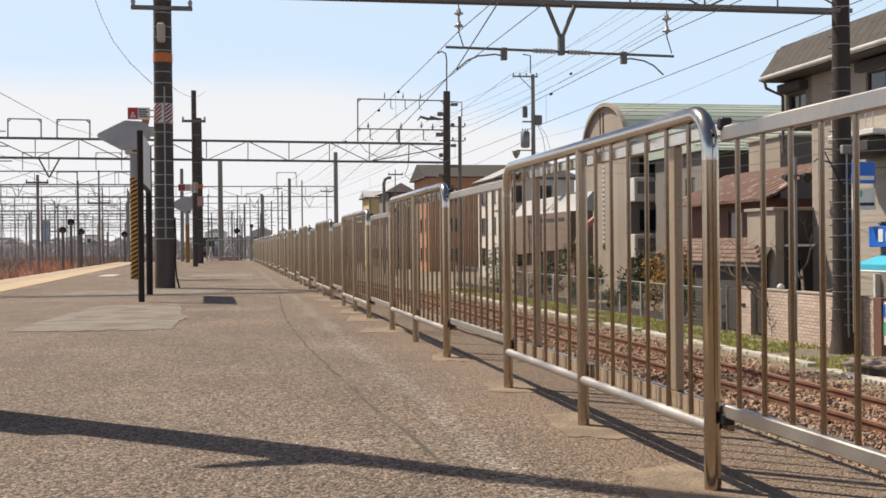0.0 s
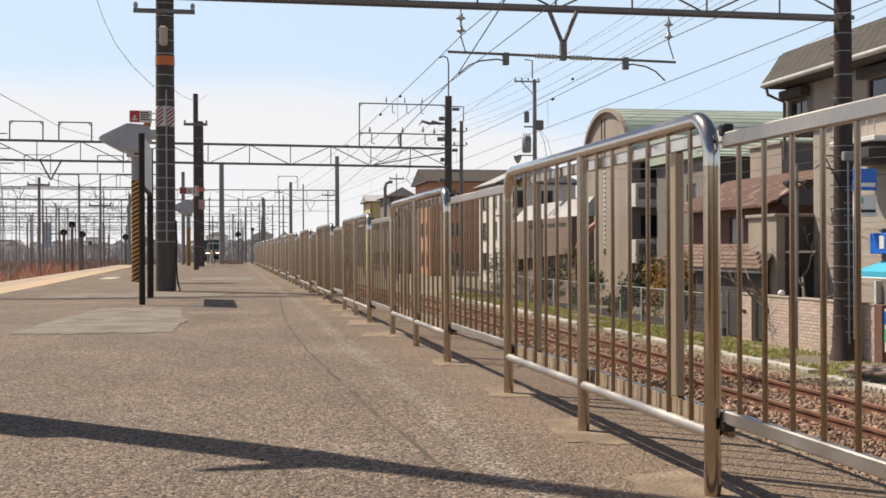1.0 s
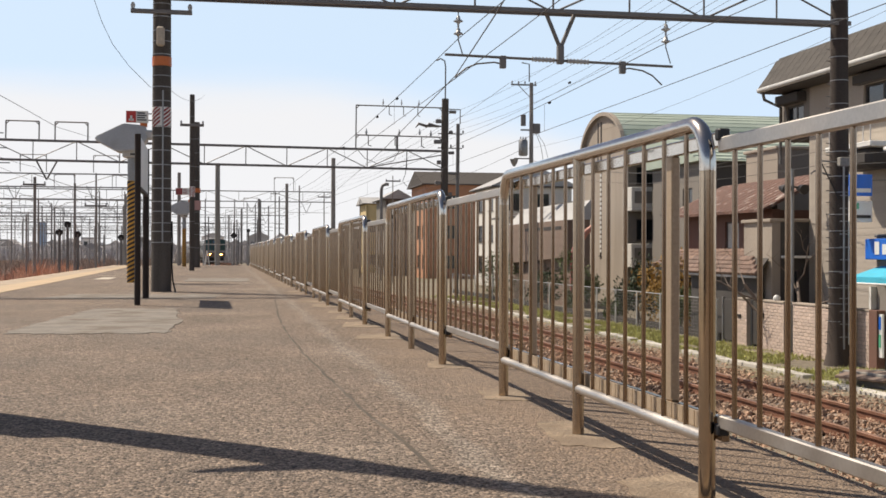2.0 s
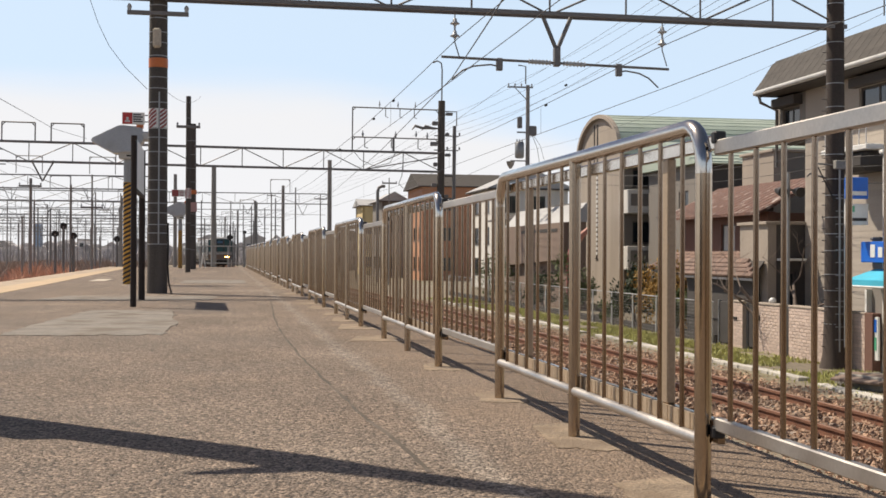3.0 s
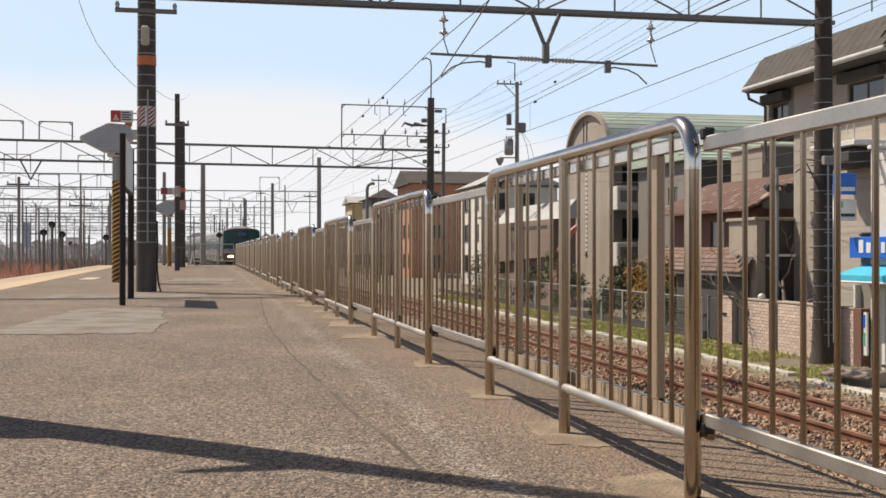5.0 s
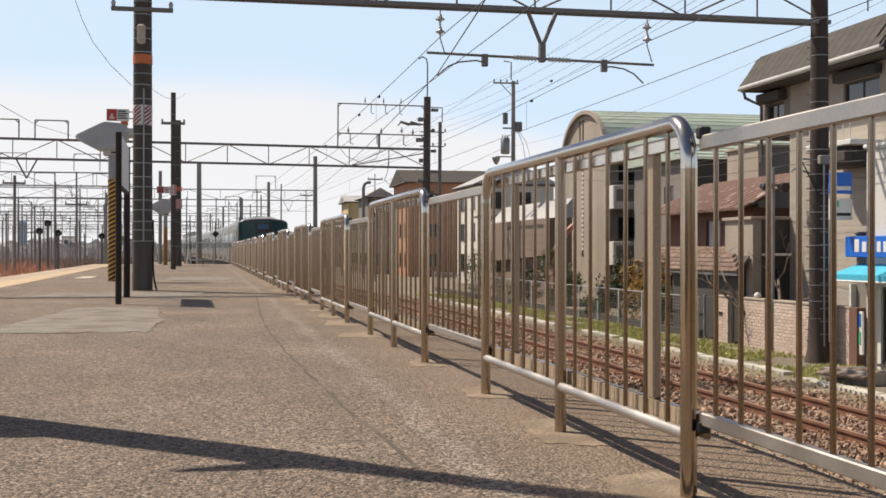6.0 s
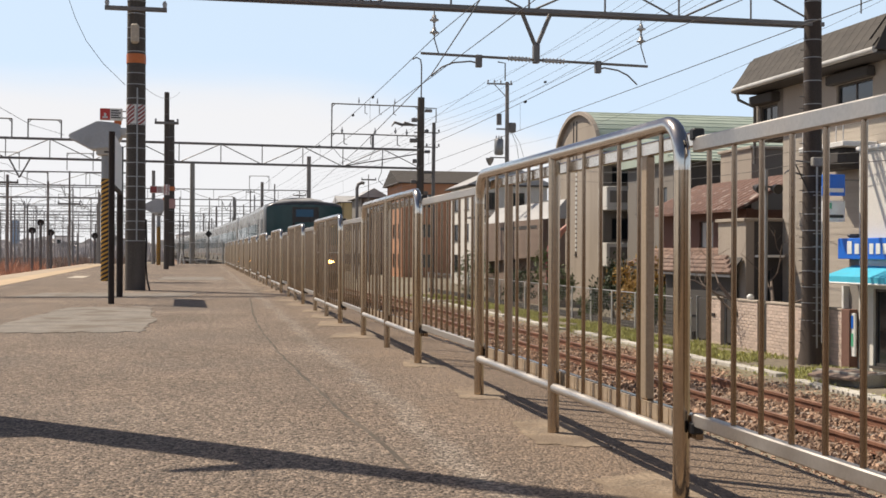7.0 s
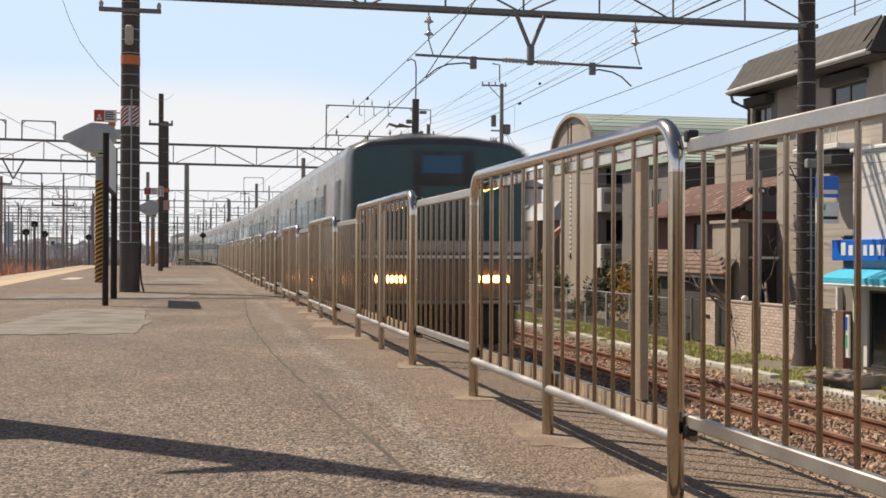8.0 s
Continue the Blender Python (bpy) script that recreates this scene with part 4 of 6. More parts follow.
def insulator(parent, x, y, z0, z1):
    """A string of porcelain sheds hanging from z1 to z0."""
    pts, rad = [], []
    n = 2
    for i in range(n):
        z = z1 - (z1 - z0) * (i + 0.5) / n
        for dz, r in ((0.1, 0.02), (0.085, 0.035), (0.03, 0.045), (0.0, 0.092), (-0.014, 0.092), (-0.03, 0.04), (-0.06, 0.02)):
            pts.append((x, y, z + dz))
            rad.append(r)
    part("insulator", T(pts, rad, 12), M["porcelain"], parent, "porcelain insulator string")
    part("hanger", T([(x, y, z1 + 0.12), (x, y, z0 - 0.02)], 0.012, 6), M["iron"], parent)


YA = 22.0
ga = gantry(YA, -14.0, 12.5, 5.42, 0.72, (), "steel lattice gantry beam over two tracks with line hangers", w=0.042, step=1.55)
for s, x in ((1, 6.1), (-1, 6.72)):
    part("hanger_leg", T([(x, 0, 5.45), (6.41, 0, 4.72)], 0.042, 8), M["iron"], ga, "slanting leg of the V hanger")
part("hanger_socket", B(6.35, 6.47, -0.07, 0.07, 4.42, 4.78, bevel=0.01), M["iron"], ga)
part("cross_tube", T([(4.12, 0, 4.53), (8.72, 0, 4.44)], 0.026, 10), M["iron"], ga, "horizontal tube under the hanger")
for xa, xb in ((5.85, 6.28), (6.55, 6.98)):
    pts = [(xa + (xb - xa) * i / 12, 0, 4.53 - 0.0196 * (xa + (xb - xa) * i / 12 - 4.12)) for i in range(13)]
    part("tube_insulator", T(pts, [0.03 if i % 2 else 0.055 for i in range(13)], 12), M["porcelain"], ga, "ribbed insulator")
for x in (4.38, 8.58):
    insulator(ga, x, 0, 4.82, 5.3)
    part("clip_wire", T([(x, 0, 4.82), (x + 0.05, 0, 4.66), (x + 0.1, 0, 4.5)], 0.012, 6), M["iron"], ga)
for xa, xm, xb, z in ((5.26, 4.75, 4.32, 4.38), (7.68, 8.1, 8.5, 4.35)):
    part("arm_bracket", B(xa - 0.06, xa + 0.06, -0.05, 0.05, z - 0.08, z + 0.16, bevel=0.01), M["iron"], ga)
    part("steady_arm", T([(xa, 0, z), ((xa * 2 + xm) / 3, 0, z + 0.03), (xm, 0, z - 0.01), ((xm + xb) / 2, 0, z - 0.1), (xb, 0, z - 0.28)], 0.016, 8), M["iron"], ga, "curved steady arm")

pr = pole("gantry_pole", "tall dark concrete pole with steel bands and climbing rod", 12.32, YA, GROUND, 7.2, 0.215, 0.165, M["tarred"], 0.42)
for i in range(26):
    part("climbing_peg", T([(-0.3, -0.02, -1.1 + i * 0.24), (-0.19, 0, -1.1 + i * 0.24)], 0.01, 5), M["iron"], pr)
part("grey_pipe", T([(-0.02, -0.24, -1.2), (-0.02, -0.22, 2.5)], 0.022, 8), M["galv"], pr, "pale grey pipe")
part("ladder_rail", T([(0.06, -0.29, -1.1), (0.06, -0.27, 2.1)], 0.012, 6), M["white"], pr, "pale climbing rail")
rung = None
for i in range(12):
    m4 = pose(0.0, -0.275, -0.95 + 0.26 * i)
    if rung is None:
        rung = part("rung", T([(-0.13, 0, 0), (0.13, 0, 0)], 0.009, 6), M["galv"], pr)
        rung.matrix_basis = m4
    else:
        again(rung, pr, m4)
part("stay_bracket", T([(-0.5, -0.1, 2.62), (-0.1, -0.2, 2.58)], 0.018, 6), M["iron"], pr)
part("stay_rod", T([(-0.46, -0.1, 2.6), (-0.12, -0.2, 1.85)], 0.014, 6), M["black"], pr)
part("terminal_box", B(-0.16, 0.06, -0.34, -0.2, 2.5, 2.68, bevel=0.015), M["pole_pale"], pr)
part("root_flare", T([(0.02, 0, -1.62), (0.02, 0, -1.3), (0, 0, -0.6)], [0.34, 0.26, 0.215], 14), M["tarred"], pr, "flared dark base")
part("side_stay", T([(0.45, -0.1, -1.55), (0.25, -0.08, -1.0), (0.2, -0.05, 1.2)], 0.06, 8), M["tarred"], pr, "leaning side stay")
part("bracket_arm", T([(-0.15, 0, 2.32), (-0.55, 0, 2.42), (-0.62, 0, 2.36)], 0.02, 8), M["iron"], pr)

gb = gantry(56.0, -26, 10.5, 4.84, 0.9, ((10.45, -1.5, 8.3, 0.2), (-26, -1.5, 7, 0.2), (-13.2, -1.5, 5, 0.17)), "long steel lattice gantry across the whole railway yard", w=0.045, step=1.9,
            frames=((6.1, 10.3, 5.7, 7.85), (6.1, 10.3, 5.7, 6.42), (-9.9, -8.45, 5.74, 6.62), (-7.75, -6.3, 5.74, 6.62), (-12.9, -11.5, 5.74, 6.62)))
gb.matrix_basis = pose(0, 56.0, 0, 0, 0.45, 0)
for x in (7.7, 8.4, 9.1):
    part("line_hook", T([(x, 0, 7.85), (x, 0, 7.45), (x + 0.12, 0, 7.4)], 0.02, 6), M["iron"], gb)
for x in (6.7, 8.0, 9.3):
    part("line_hook", T([(x, 0, 6.4), (x, 0, 5.95), (x + 0.15, 0, 5.9)], 0.025, 6), M["iron"], gb)
for x in (-8.1, -12.3):
    for s in (-0.5, 0.5):
        part("hanger_leg", T([(x + s, 0, 4.9), (x, 0, 3.95)], 0.04, 6), M["iron"], gb)
for x in (7.4, 8.3, 9.15):
    part("pin_insulator", T([(x, 0, 7.9), (x, 0, 8.02), (x, 0, 8.05), (x, 0, 8.2)], [0.02, 0.045, 0.03, 0.012], 7), M["porcelain"], gb)
for x, z in ((8.2, 6.5), (9.2, 6.55), (9.75, 6.5), (6.6, 6.5)):
    part("pin_insulator", T([(x, 0, z - 0.05), (x, 0, z + 0.08), (x, 0, z + 0.12), (x, 0, z + 0.24)], [0.03, 0.07, 0.035, 0.02], 7), M["porcelain"], gb)
part("knee_brace", T([(10.3, 0, 5.55), (6.6, 0, 4.85)], 0.03, 6), M["iron"], gb)
part("feeder_loop", T([(6.2, 0, 5.7), (6.5, -0.2, 5.3), (7.2, -0.3, 5.0), (7.9, -0.2, 5.2), (8.2, 0, 5.7)], 0.014, 5), M["wire"], gb, "slack feeder loop")
part("feeder_loop", T([(8.6, 0, 5.72), (8.5, -0.2, 4.6), (8.35, -0.2, 4.2), (8.6, -0.1, 4.0)], 0.016, 5), M["wire"], gb, "slack feeder loop")
part("top_mast", T([(10.45, 0, 8.3), (10.45, 0, 9.85), (10.4, 0, 10.15), (10.2, 0, 10.25), (10.0, 0, 10.15)], 0.035, 6), M["iron"], gb, "thin hooked mast on the pole top")
part("frame_post", B(8.05, 8.15, -0.05, 0.05, 5.7, 6.42), M["iron"], gb)
part("frame_outrigger", T([(10.45, 0, 7.8), (11.2, 0, 7.8), (11.2, 0, 7.1)], 0.03, 6), M["iron"], gb)
for k in range(9):
    z, s = 3.6 + 0.5 * k, (-1 if k % 2 else 1)
    part("pole_fitting", B(10.45 + s * 0.2, 10.45 + s * (0.38 + 0.08 * (k % 3)), -0.1, 0.1, z, z + 0.14 + 0.05 * (k % 2), bevel=0.02), M["iron"], gb, "dark bracket on the pole")
for x in (9.0, 9.5):
    part("tie_insulator", T([(x, 0, 6.85), (x + 0.15, 0, 7.05), (x + 0.5, 0, 6.95), (10.3, 0, 6.95)], [0.02, 0.07, 0.07, 0.03], 8), M["iron"], gb)
part("side_mast", T([(11.1, 0, -1.5), (11.1, 0, 7.1)], 0.09, 8), M["iron"], gb)
for z in (5.9, 6.6):
    part("cross_arm", B(10.1, 11.3, -0.025, 0.025, z - 0.025, z + 0.025), M["iron"], gb)
    for x in (10.75, 11.35):
        part("peg_insulator", T([(x, 0, z + 0.025), (x, 0, z + 0.17)], 0.04, 8), M["iron"], gb)
gl = random.Random(11)
for i, y in enumerate((78, 98, 118, 136, 156, 176, 196, 216, 238, 258, 300)):
    bx = bend(y)
    cols = [] if y in (78, 118, 156, 196, 238) else [(10.4 + bx, -1.5, 8.6, 0.2), (-1.6 + 1.4 * bx, -1.5, 7.2, 0.16)] + [(-10.0 - 8 * k + gl.uniform(-2, 2) + bx, -1.5, gl.uniform(5.8, 7.6), 0.08) for k in range(6)]
    half_way = not cols
    if half_way:
        cols = [(-4.5 - 10.5 * k + gl.uniform(-1.5, 1.5) + bx, -1.5, 6.3, 0.075) for k in range(6)]
    far_gantry = gantry(y, -58 + bx, (-3.5 if half_way else 10.5) + bx, 5.0 + gl.uniform(-0.3, 0.5), 0.85, cols, "distant steel lattice gantry over the railway yard", "distant gantries", w=0.04, step=2.6,
           frames=[(x + bx, x + 1.6 + bx, 5.8, 6.9) for x in (5.5, -7.5, -12, -19, -25, -33, -41) if x < 0 or not half_way])
    for x in (4.2, 8.2) * (not half_way) + (-7.5, -12.5, -18, -24, -31, -38):
        hx, hz = x + bx + gl.uniform(-0.6, 0.6), 4.75
        for s in (-0.45, 0.45):
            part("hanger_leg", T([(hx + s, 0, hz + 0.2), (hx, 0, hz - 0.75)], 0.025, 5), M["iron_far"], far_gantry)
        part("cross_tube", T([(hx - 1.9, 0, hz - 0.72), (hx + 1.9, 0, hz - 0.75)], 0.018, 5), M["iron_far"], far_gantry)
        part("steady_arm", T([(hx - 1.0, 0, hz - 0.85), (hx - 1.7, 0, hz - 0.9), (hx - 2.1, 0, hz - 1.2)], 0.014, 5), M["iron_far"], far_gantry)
for i, (x, y, z1, r) in enumerate(((-9.5, 62, 4.5, 0.2), (-7.55, 62, 4.2, 0.16), (-6.5, 62, 3.45, 0.16), (-9.9, 62, 2.6, 0.12), (-20, 85, 5.2, 0.2), (-5.9, 70, 2.2, 0.1), (-17, 66, 5.5, 0.17),
                                    (7.4, 120, 7.5, 0.18), (6.2, 150, 8.5, 0.2), (3.4, 190, 8.5, 0.2), (8.6, 104, 6.0, 0.12), (1.2, 160, 7.8, 0.2), (12.2, 86, 6.4, 0.1), (11.8, 104, 5.4, 0.1))):
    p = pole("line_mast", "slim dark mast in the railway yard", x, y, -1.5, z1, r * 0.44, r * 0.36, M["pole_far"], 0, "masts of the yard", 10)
    if i % 2 == 0:
        cross_arm(p, z1 - 0.4, 0.55, 0.05)


def signal(x, y, z):
    ob = thing("railway_signal", "round black railway signal head on a slim mast", "signal", (x, y, 0), group="railway signals")
    part("mast", T([(0, 0, -1.5), (0, 0, z)], 0.07, 8), M["iron"], ob)
    part("target", T([(0, -0.06, z), (0, 0.02, z)], 0.17, 20), M["black"], ob, "round black backing disc")
    part("lens", T([(0, -0.2, z + 0.1), (0, -0.05, z + 0.05)], 0.05, 12), M["brown"], ob, "hooded lens")
    return ob


for x, y, z in ((-7.9, 62, 2.1), (-7.4, 62, 1.6), (-5.6, 66, 1.5), (2.1, 110, 2.7), (-8.3, 62, 1.7)):
    signal(x, y, z)


def wire(pts, r=0.012, sag=0.0, n=10, name="overhead_wire", label="thin dark overhead wire of the railway"):
    """One wire through points, each bay hanging a little."""
    out = []
    for a, b in zip(pts, pts[1:]):
        for i in range(n):
            f = i / n
            p = Vector(a).lerp(Vector(b), f)
            out.append((p.x, p.y, p.z - sag * 4 * f * (1 - f)))
    out.append(pts[-1])
    return tagged(part(name, T(out, r * 0.75, 5), M["wire"]), label, "wire", "overhead wires")


BAYS = (-16, YA, 56, 98, 136, 176, 216, 258, 300)
for cx, zm, zc in ((4.36, 4.66, 4.1), (8.45, 4.68, 4.0)):
    wire([(cx + bend(y), y, zm + 0.16) for i, y in enumerate(BAYS)], 0.011, 0.16, label="dark carrier wire of the overhead line")
    wire([(cx + bend(y), y, zc) for y in BAYS], 0.0095, 0.0, label="contact wire over the track")
    bm = bmesh.new()
    for a, b in zip(BAYS[:6], BAYS[1:6]):
        for k in (2, 5):
            f = k / 8
            y = a + (b - a) * f
            sweep(bm, [(cx + bend(y), y, zc), (cx + bend(y), y, zm + 0.16 - 0.16 * 4 * f * (1 - f))], 0.004, 4)
    tagged(part("wire_droppers", bm, M["wire"]), "thin droppers between carrier and contact wire", "wire", "overhead wires", "stuff")
for x, z, s in ((9.9, 5.95, 0.4), (10.6, 7.4, 0.5), (10.9, 7.15, 0.45), (11.2, 6.95, 0.45), (11.5, 6.75, 0.4)):
    wire([(x + bend(y), y, z) for y in BAYS[:6]], 0.007, s, label="thin feeder wire beside the track")
wire([(2.1, 0, 4.3), (3.72, 15.9, 4.1), (4.33, 22.0, 4.13), (5.37, 40, 4.3), (6.36, 56, 4.7), (8.0, 98, 4.9)], 0.014, 0.0, label="slanting crossover wire between the two tracks")
bm = bmesh.new()
for x, y, z in ((4.36, 34, 4.7), (4.36, 30, 4.72), (4.36, 44, 4.68), (9.9, 33, 5.72), (8.45, 30, 4.72)):
    sweep(bm, [(x, y - 0.05, z), (x, y + 0.05, z)], 0.036, 8)
tagged(part("wire_clamps", bm, M["black"]), "small dark clamps on the overhead wires", "clamp", "", "stuff")
wire([(-2.5, 22.0, 5.8), (-2.42, 22.0, 5.51), (-2.34, 22.0, 5.26), (-2.22, 22.0, 4.91), (-2.03, 22.0, 4.51), (-1.73, 22.0, 4.11), (-1.35, 22.0, 3.74)], 0.007, 0.0, 3, label="sagging cable that drops to the pole")
wire([(-1.0, 22.2, 3.72), (-0.7, 40, 6.0)], 0.006, 0.2, label="thin cable from the pole")
wire([(-6.0, 20, 4.6), (-6.38, 40, 5.34), (-6.46, 47.5, 5.57), (-6.13, 56, 6.0)], 0.013, 0.0)
for x in (-7.8, -11.9, -16, -20):
    wire([(x - 0.03 * max(y - 30, 0), y, 4.6) for y in BAYS[1:]], 0.012, 0.4, label="carrier wire over the yard")
    wire([(x - 0.03 * max(y - 30, 0), y, 3.9) for y in BAYS[1:]], 0.01, 0.0, label="contact wire over the yard")

up = pole("utility_pole", "slim grey street utility pole with transformer", 13.65, 51.5, GROUND, 8.45, 0.115, 0.085, M["pole_far"], 0)
for z, h in ((8.35, 0.95), (6.3, 0.5)):
    part("cross_arm", B(-h, h * 0.25, -0.035, 0.035, z - 0.035, z + 0.035), M["galv"], up)
part("mast_top", T([(-0.1, 0, 8.5), (-0.1, 0, 9.3), (-0.45, 0, 9.35)], 0.03, 6), M["iron"], up)
part("transformer", T([(-0.38, 0, 5.12), (-0.38, 0, 5.18), (-0.38, 0, 5.8), (-0.38, 0, 5.86)], [0.16, 0.21, 0.21, 0.16], 16), M["galv"], up, "grey drum transformer")
part("insulator_box", B(0.05, 0.4, -0.12, 0.12, 6.15, 6.6, bevel=0.04), M["iron"], up)
part("arm_brace", T([(-0.02, 0, 7.75), (-0.6, 0, 8.32)], 0.02, 6), M["galv"], up)
for x in (-0.9, -0.6, -0.3, 0.18):
    part("peg_insulator", T([(x, 0, 8.385), (x, 0, 8.48), (x, 0, 8.52)], [0.025, 0.045, 0.02], 7), M["porcelain"], up)
for x in (-0.5, -0.38, -0.26):
    part("bushing", T([(x, 0, 5.86), (x, 0, 5.93), (x, 0, 6.0)], [0.03, 0.035, 0.015], 7), M["porcelain"], up)
part("down_lead", T([(0.2, 0, 6.2), (0.45, 0, 5.6), (0.55, 0, 5.0), (0.35, 0, 4.4)], 0.012, 5), M["wire"], up)
part("down_lead", T([(0.25, 0, 6.2), (0.6, 0, 5.7), (0.8, 0, 5.0)], 0.01, 5), M["wire"], up)
part("side_drum", T([(-0.35, 0.1, 6.5), (-0.35, 0.1, 7.0)], 0.12, 12), M["iron"], up)
part("lamp_arm", T([(0, 0, 5.0), (-0.8, 0, 5.0)], 0.03, 6), M["iron"], up)
part("lamp_bowl", T([(-0.8, 0, 4.97), (-0.8, 0, 4.8), (-0.8, 0, 4.64)], [0.2, 0.15, 0.05], 12), M["galv"], up)
for x, z, xb, zb in ((12.35, 2.9, 13.5, 4.9), (12.4, 2.62, 13.55, 4.5), (12.3, 3.3, 16.5, 4.6)):
    wire([(x, YA, z), (xb, 51.0, zb)], 0.009, 0.55, label="thin dark service cable along the houses")
for z in (2.75, 2.55):
    wire([(12.4, YA, z), (13.2, 8, z + 0.5)], 0.009, 0.3, label="thin dark service cable along the houses")
for x, z in ((12.6, 8.4), (13.2, 5.4)):
    wire([(x, 51.5, z), (x + 0.4, 20, z + 0.6), (x + 0.4, -10, z + 0.6)], 0.006, 0.5, label="thin dark street power line")
    wire([(x, 51.5, z), (x - 0.5, 100, z)], 0.012, 0.5, label="thin dark street power line")

# ---- buildings along the far side of the track ----
WALL = dict(
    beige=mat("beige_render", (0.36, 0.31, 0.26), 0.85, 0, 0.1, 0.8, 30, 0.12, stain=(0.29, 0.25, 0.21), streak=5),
    # real grey render, and the painted shade of beige houses' sides
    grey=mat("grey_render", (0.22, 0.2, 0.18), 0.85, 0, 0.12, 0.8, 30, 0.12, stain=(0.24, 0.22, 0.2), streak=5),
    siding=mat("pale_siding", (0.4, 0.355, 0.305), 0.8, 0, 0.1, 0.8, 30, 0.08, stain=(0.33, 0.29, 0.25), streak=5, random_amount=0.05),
    # dark cladding, darkened further to paint a house side in shade
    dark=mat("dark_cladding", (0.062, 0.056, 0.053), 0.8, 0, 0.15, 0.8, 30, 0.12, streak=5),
    brown=mat("brown_boards", (0.16, 0.085, 0.065), 0.85, 0, 0.18, 0.8, 30, 0.15, streak=6),
    white=mat("white_siding", (0.66, 0.64, 0.6), 0.7, 0, 0.06, 0.8, 30, 0.06, streak=6),
    orange=mat("orange_brick", (0.46, 0.23, 0.135), 0.85, 0, 0.15, 1.2, 20, 0.15),
    taupe=mat("taupe_render", (0.21, 0.155, 0.125), 0.85, 0, 0.12, 0.8, 30, 0.1, stain=(0.21, 0.16, 0.13), streak=5),
    yellow=mat("yellow_render", (0.62, 0.49, 0.26), 0.85, 0, 0.1, 0.8, 30, 0.1),
)
ROOF = dict(
    slate=mat("dark_slate", (0.056, 0.048, 0.042), 0.8, 0, 0.15, 1.5, 30, 0.2, island=0.2, random_amount=0.15),
    rust=mat("rusted_sheet", (0.14, 0.072, 0.054), 0.75, 0, 0.4, 6.0, 20, 0.2, stain=(0.46, 0.4, 0.36), stain_at=0.58),
    tile=mat("clay_tile", (0.25, 0.165, 0.13), 0.7, 0, 0.15, 1.5, 25, 0.1, random_amount=0.25),
    green=mat("green_copper", (0.4, 0.47, 0.4), 0.6, 0, 0.08, 0.8, 20, 0.05, stain=(0.45, 0.51, 0.45), streak=1),
    pale=mat("pale_grey_roof", (0.4, 0.4, 0.4), 0.7, 0, 0.12, 1, 20, 0.1),
    grey=mat("grey_roof", (0.15, 0.15, 0.155), 0.8, 0, 0.15, 1, 20, 0.15),
)
PANE = mat("window_pane", (0.02, 0.025, 0.03), 0.07, 0, 0.1, 1, 20, 0.0, coat=0.3)
FRAME = mat("window_frame", (0.09, 0.08, 0.075), 0.5, 0.3, 0.1, 2, 30, 0.03)
CURTAIN = mat("pale_blind", (0.5, 0.5, 0.48), 0.6, 0, 0.08, 2, 30, 0.03)


def wall_mesh(a0, a1, z0, z1, holes, point, thick):
    """One connected wall with its openings; point(a, depth, z) places a corner."""
    us = sorted({a0, a1, *[v for h in holes for v in h[:2]]})
    vs = sorted({z0, z1, *[v for h in holes for v in h[2:4]]})
    solid = {}
    for i in range(len(us) - 1):
        for k in range(len(vs) - 1):
            um, vm_ = (us[i] + us[i + 1]) / 2, (vs[k] + vs[k + 1]) / 2
            solid[i, k] = not any(h[0] < um < h[1] and h[2] < vm_ < h[3] for h in holes)
    bm, corner = bmesh.new(), {}

    def at_(i, k, d):
        if (i, k, d) not in corner:
            corner[i, k, d] = bm.verts.new(point(us[i], d * thick, vs[k]))
        return corner[i, k, d]
    for (i, k), full in solid.items():
        if not full:
            continue
        for d in (0, 1):
            bm.faces.new([at_(i, k, d), at_(i + 1, k, d), at_(i + 1, k + 1, d), at_(i, k + 1, d)])
        for (ni, nk), (p, q) in (((i - 1, k), ((i, k), (i, k + 1))), ((i + 1, k), ((i + 1, k), (i + 1, k + 1))),
                                 ((i, k - 1), ((i, k), (i + 1, k))), ((i, k + 1), ((i, k + 1), (i + 1, k + 1)))):
            if not solid.get((ni, nk), False):
                bm.faces.new([at_(*p, 0), at_(*q, 0), at_(*q, 1), at_(*p, 1)])
    bmesh.ops.recalc_face_normals(bm, faces=bm.faces[:])
    return bm


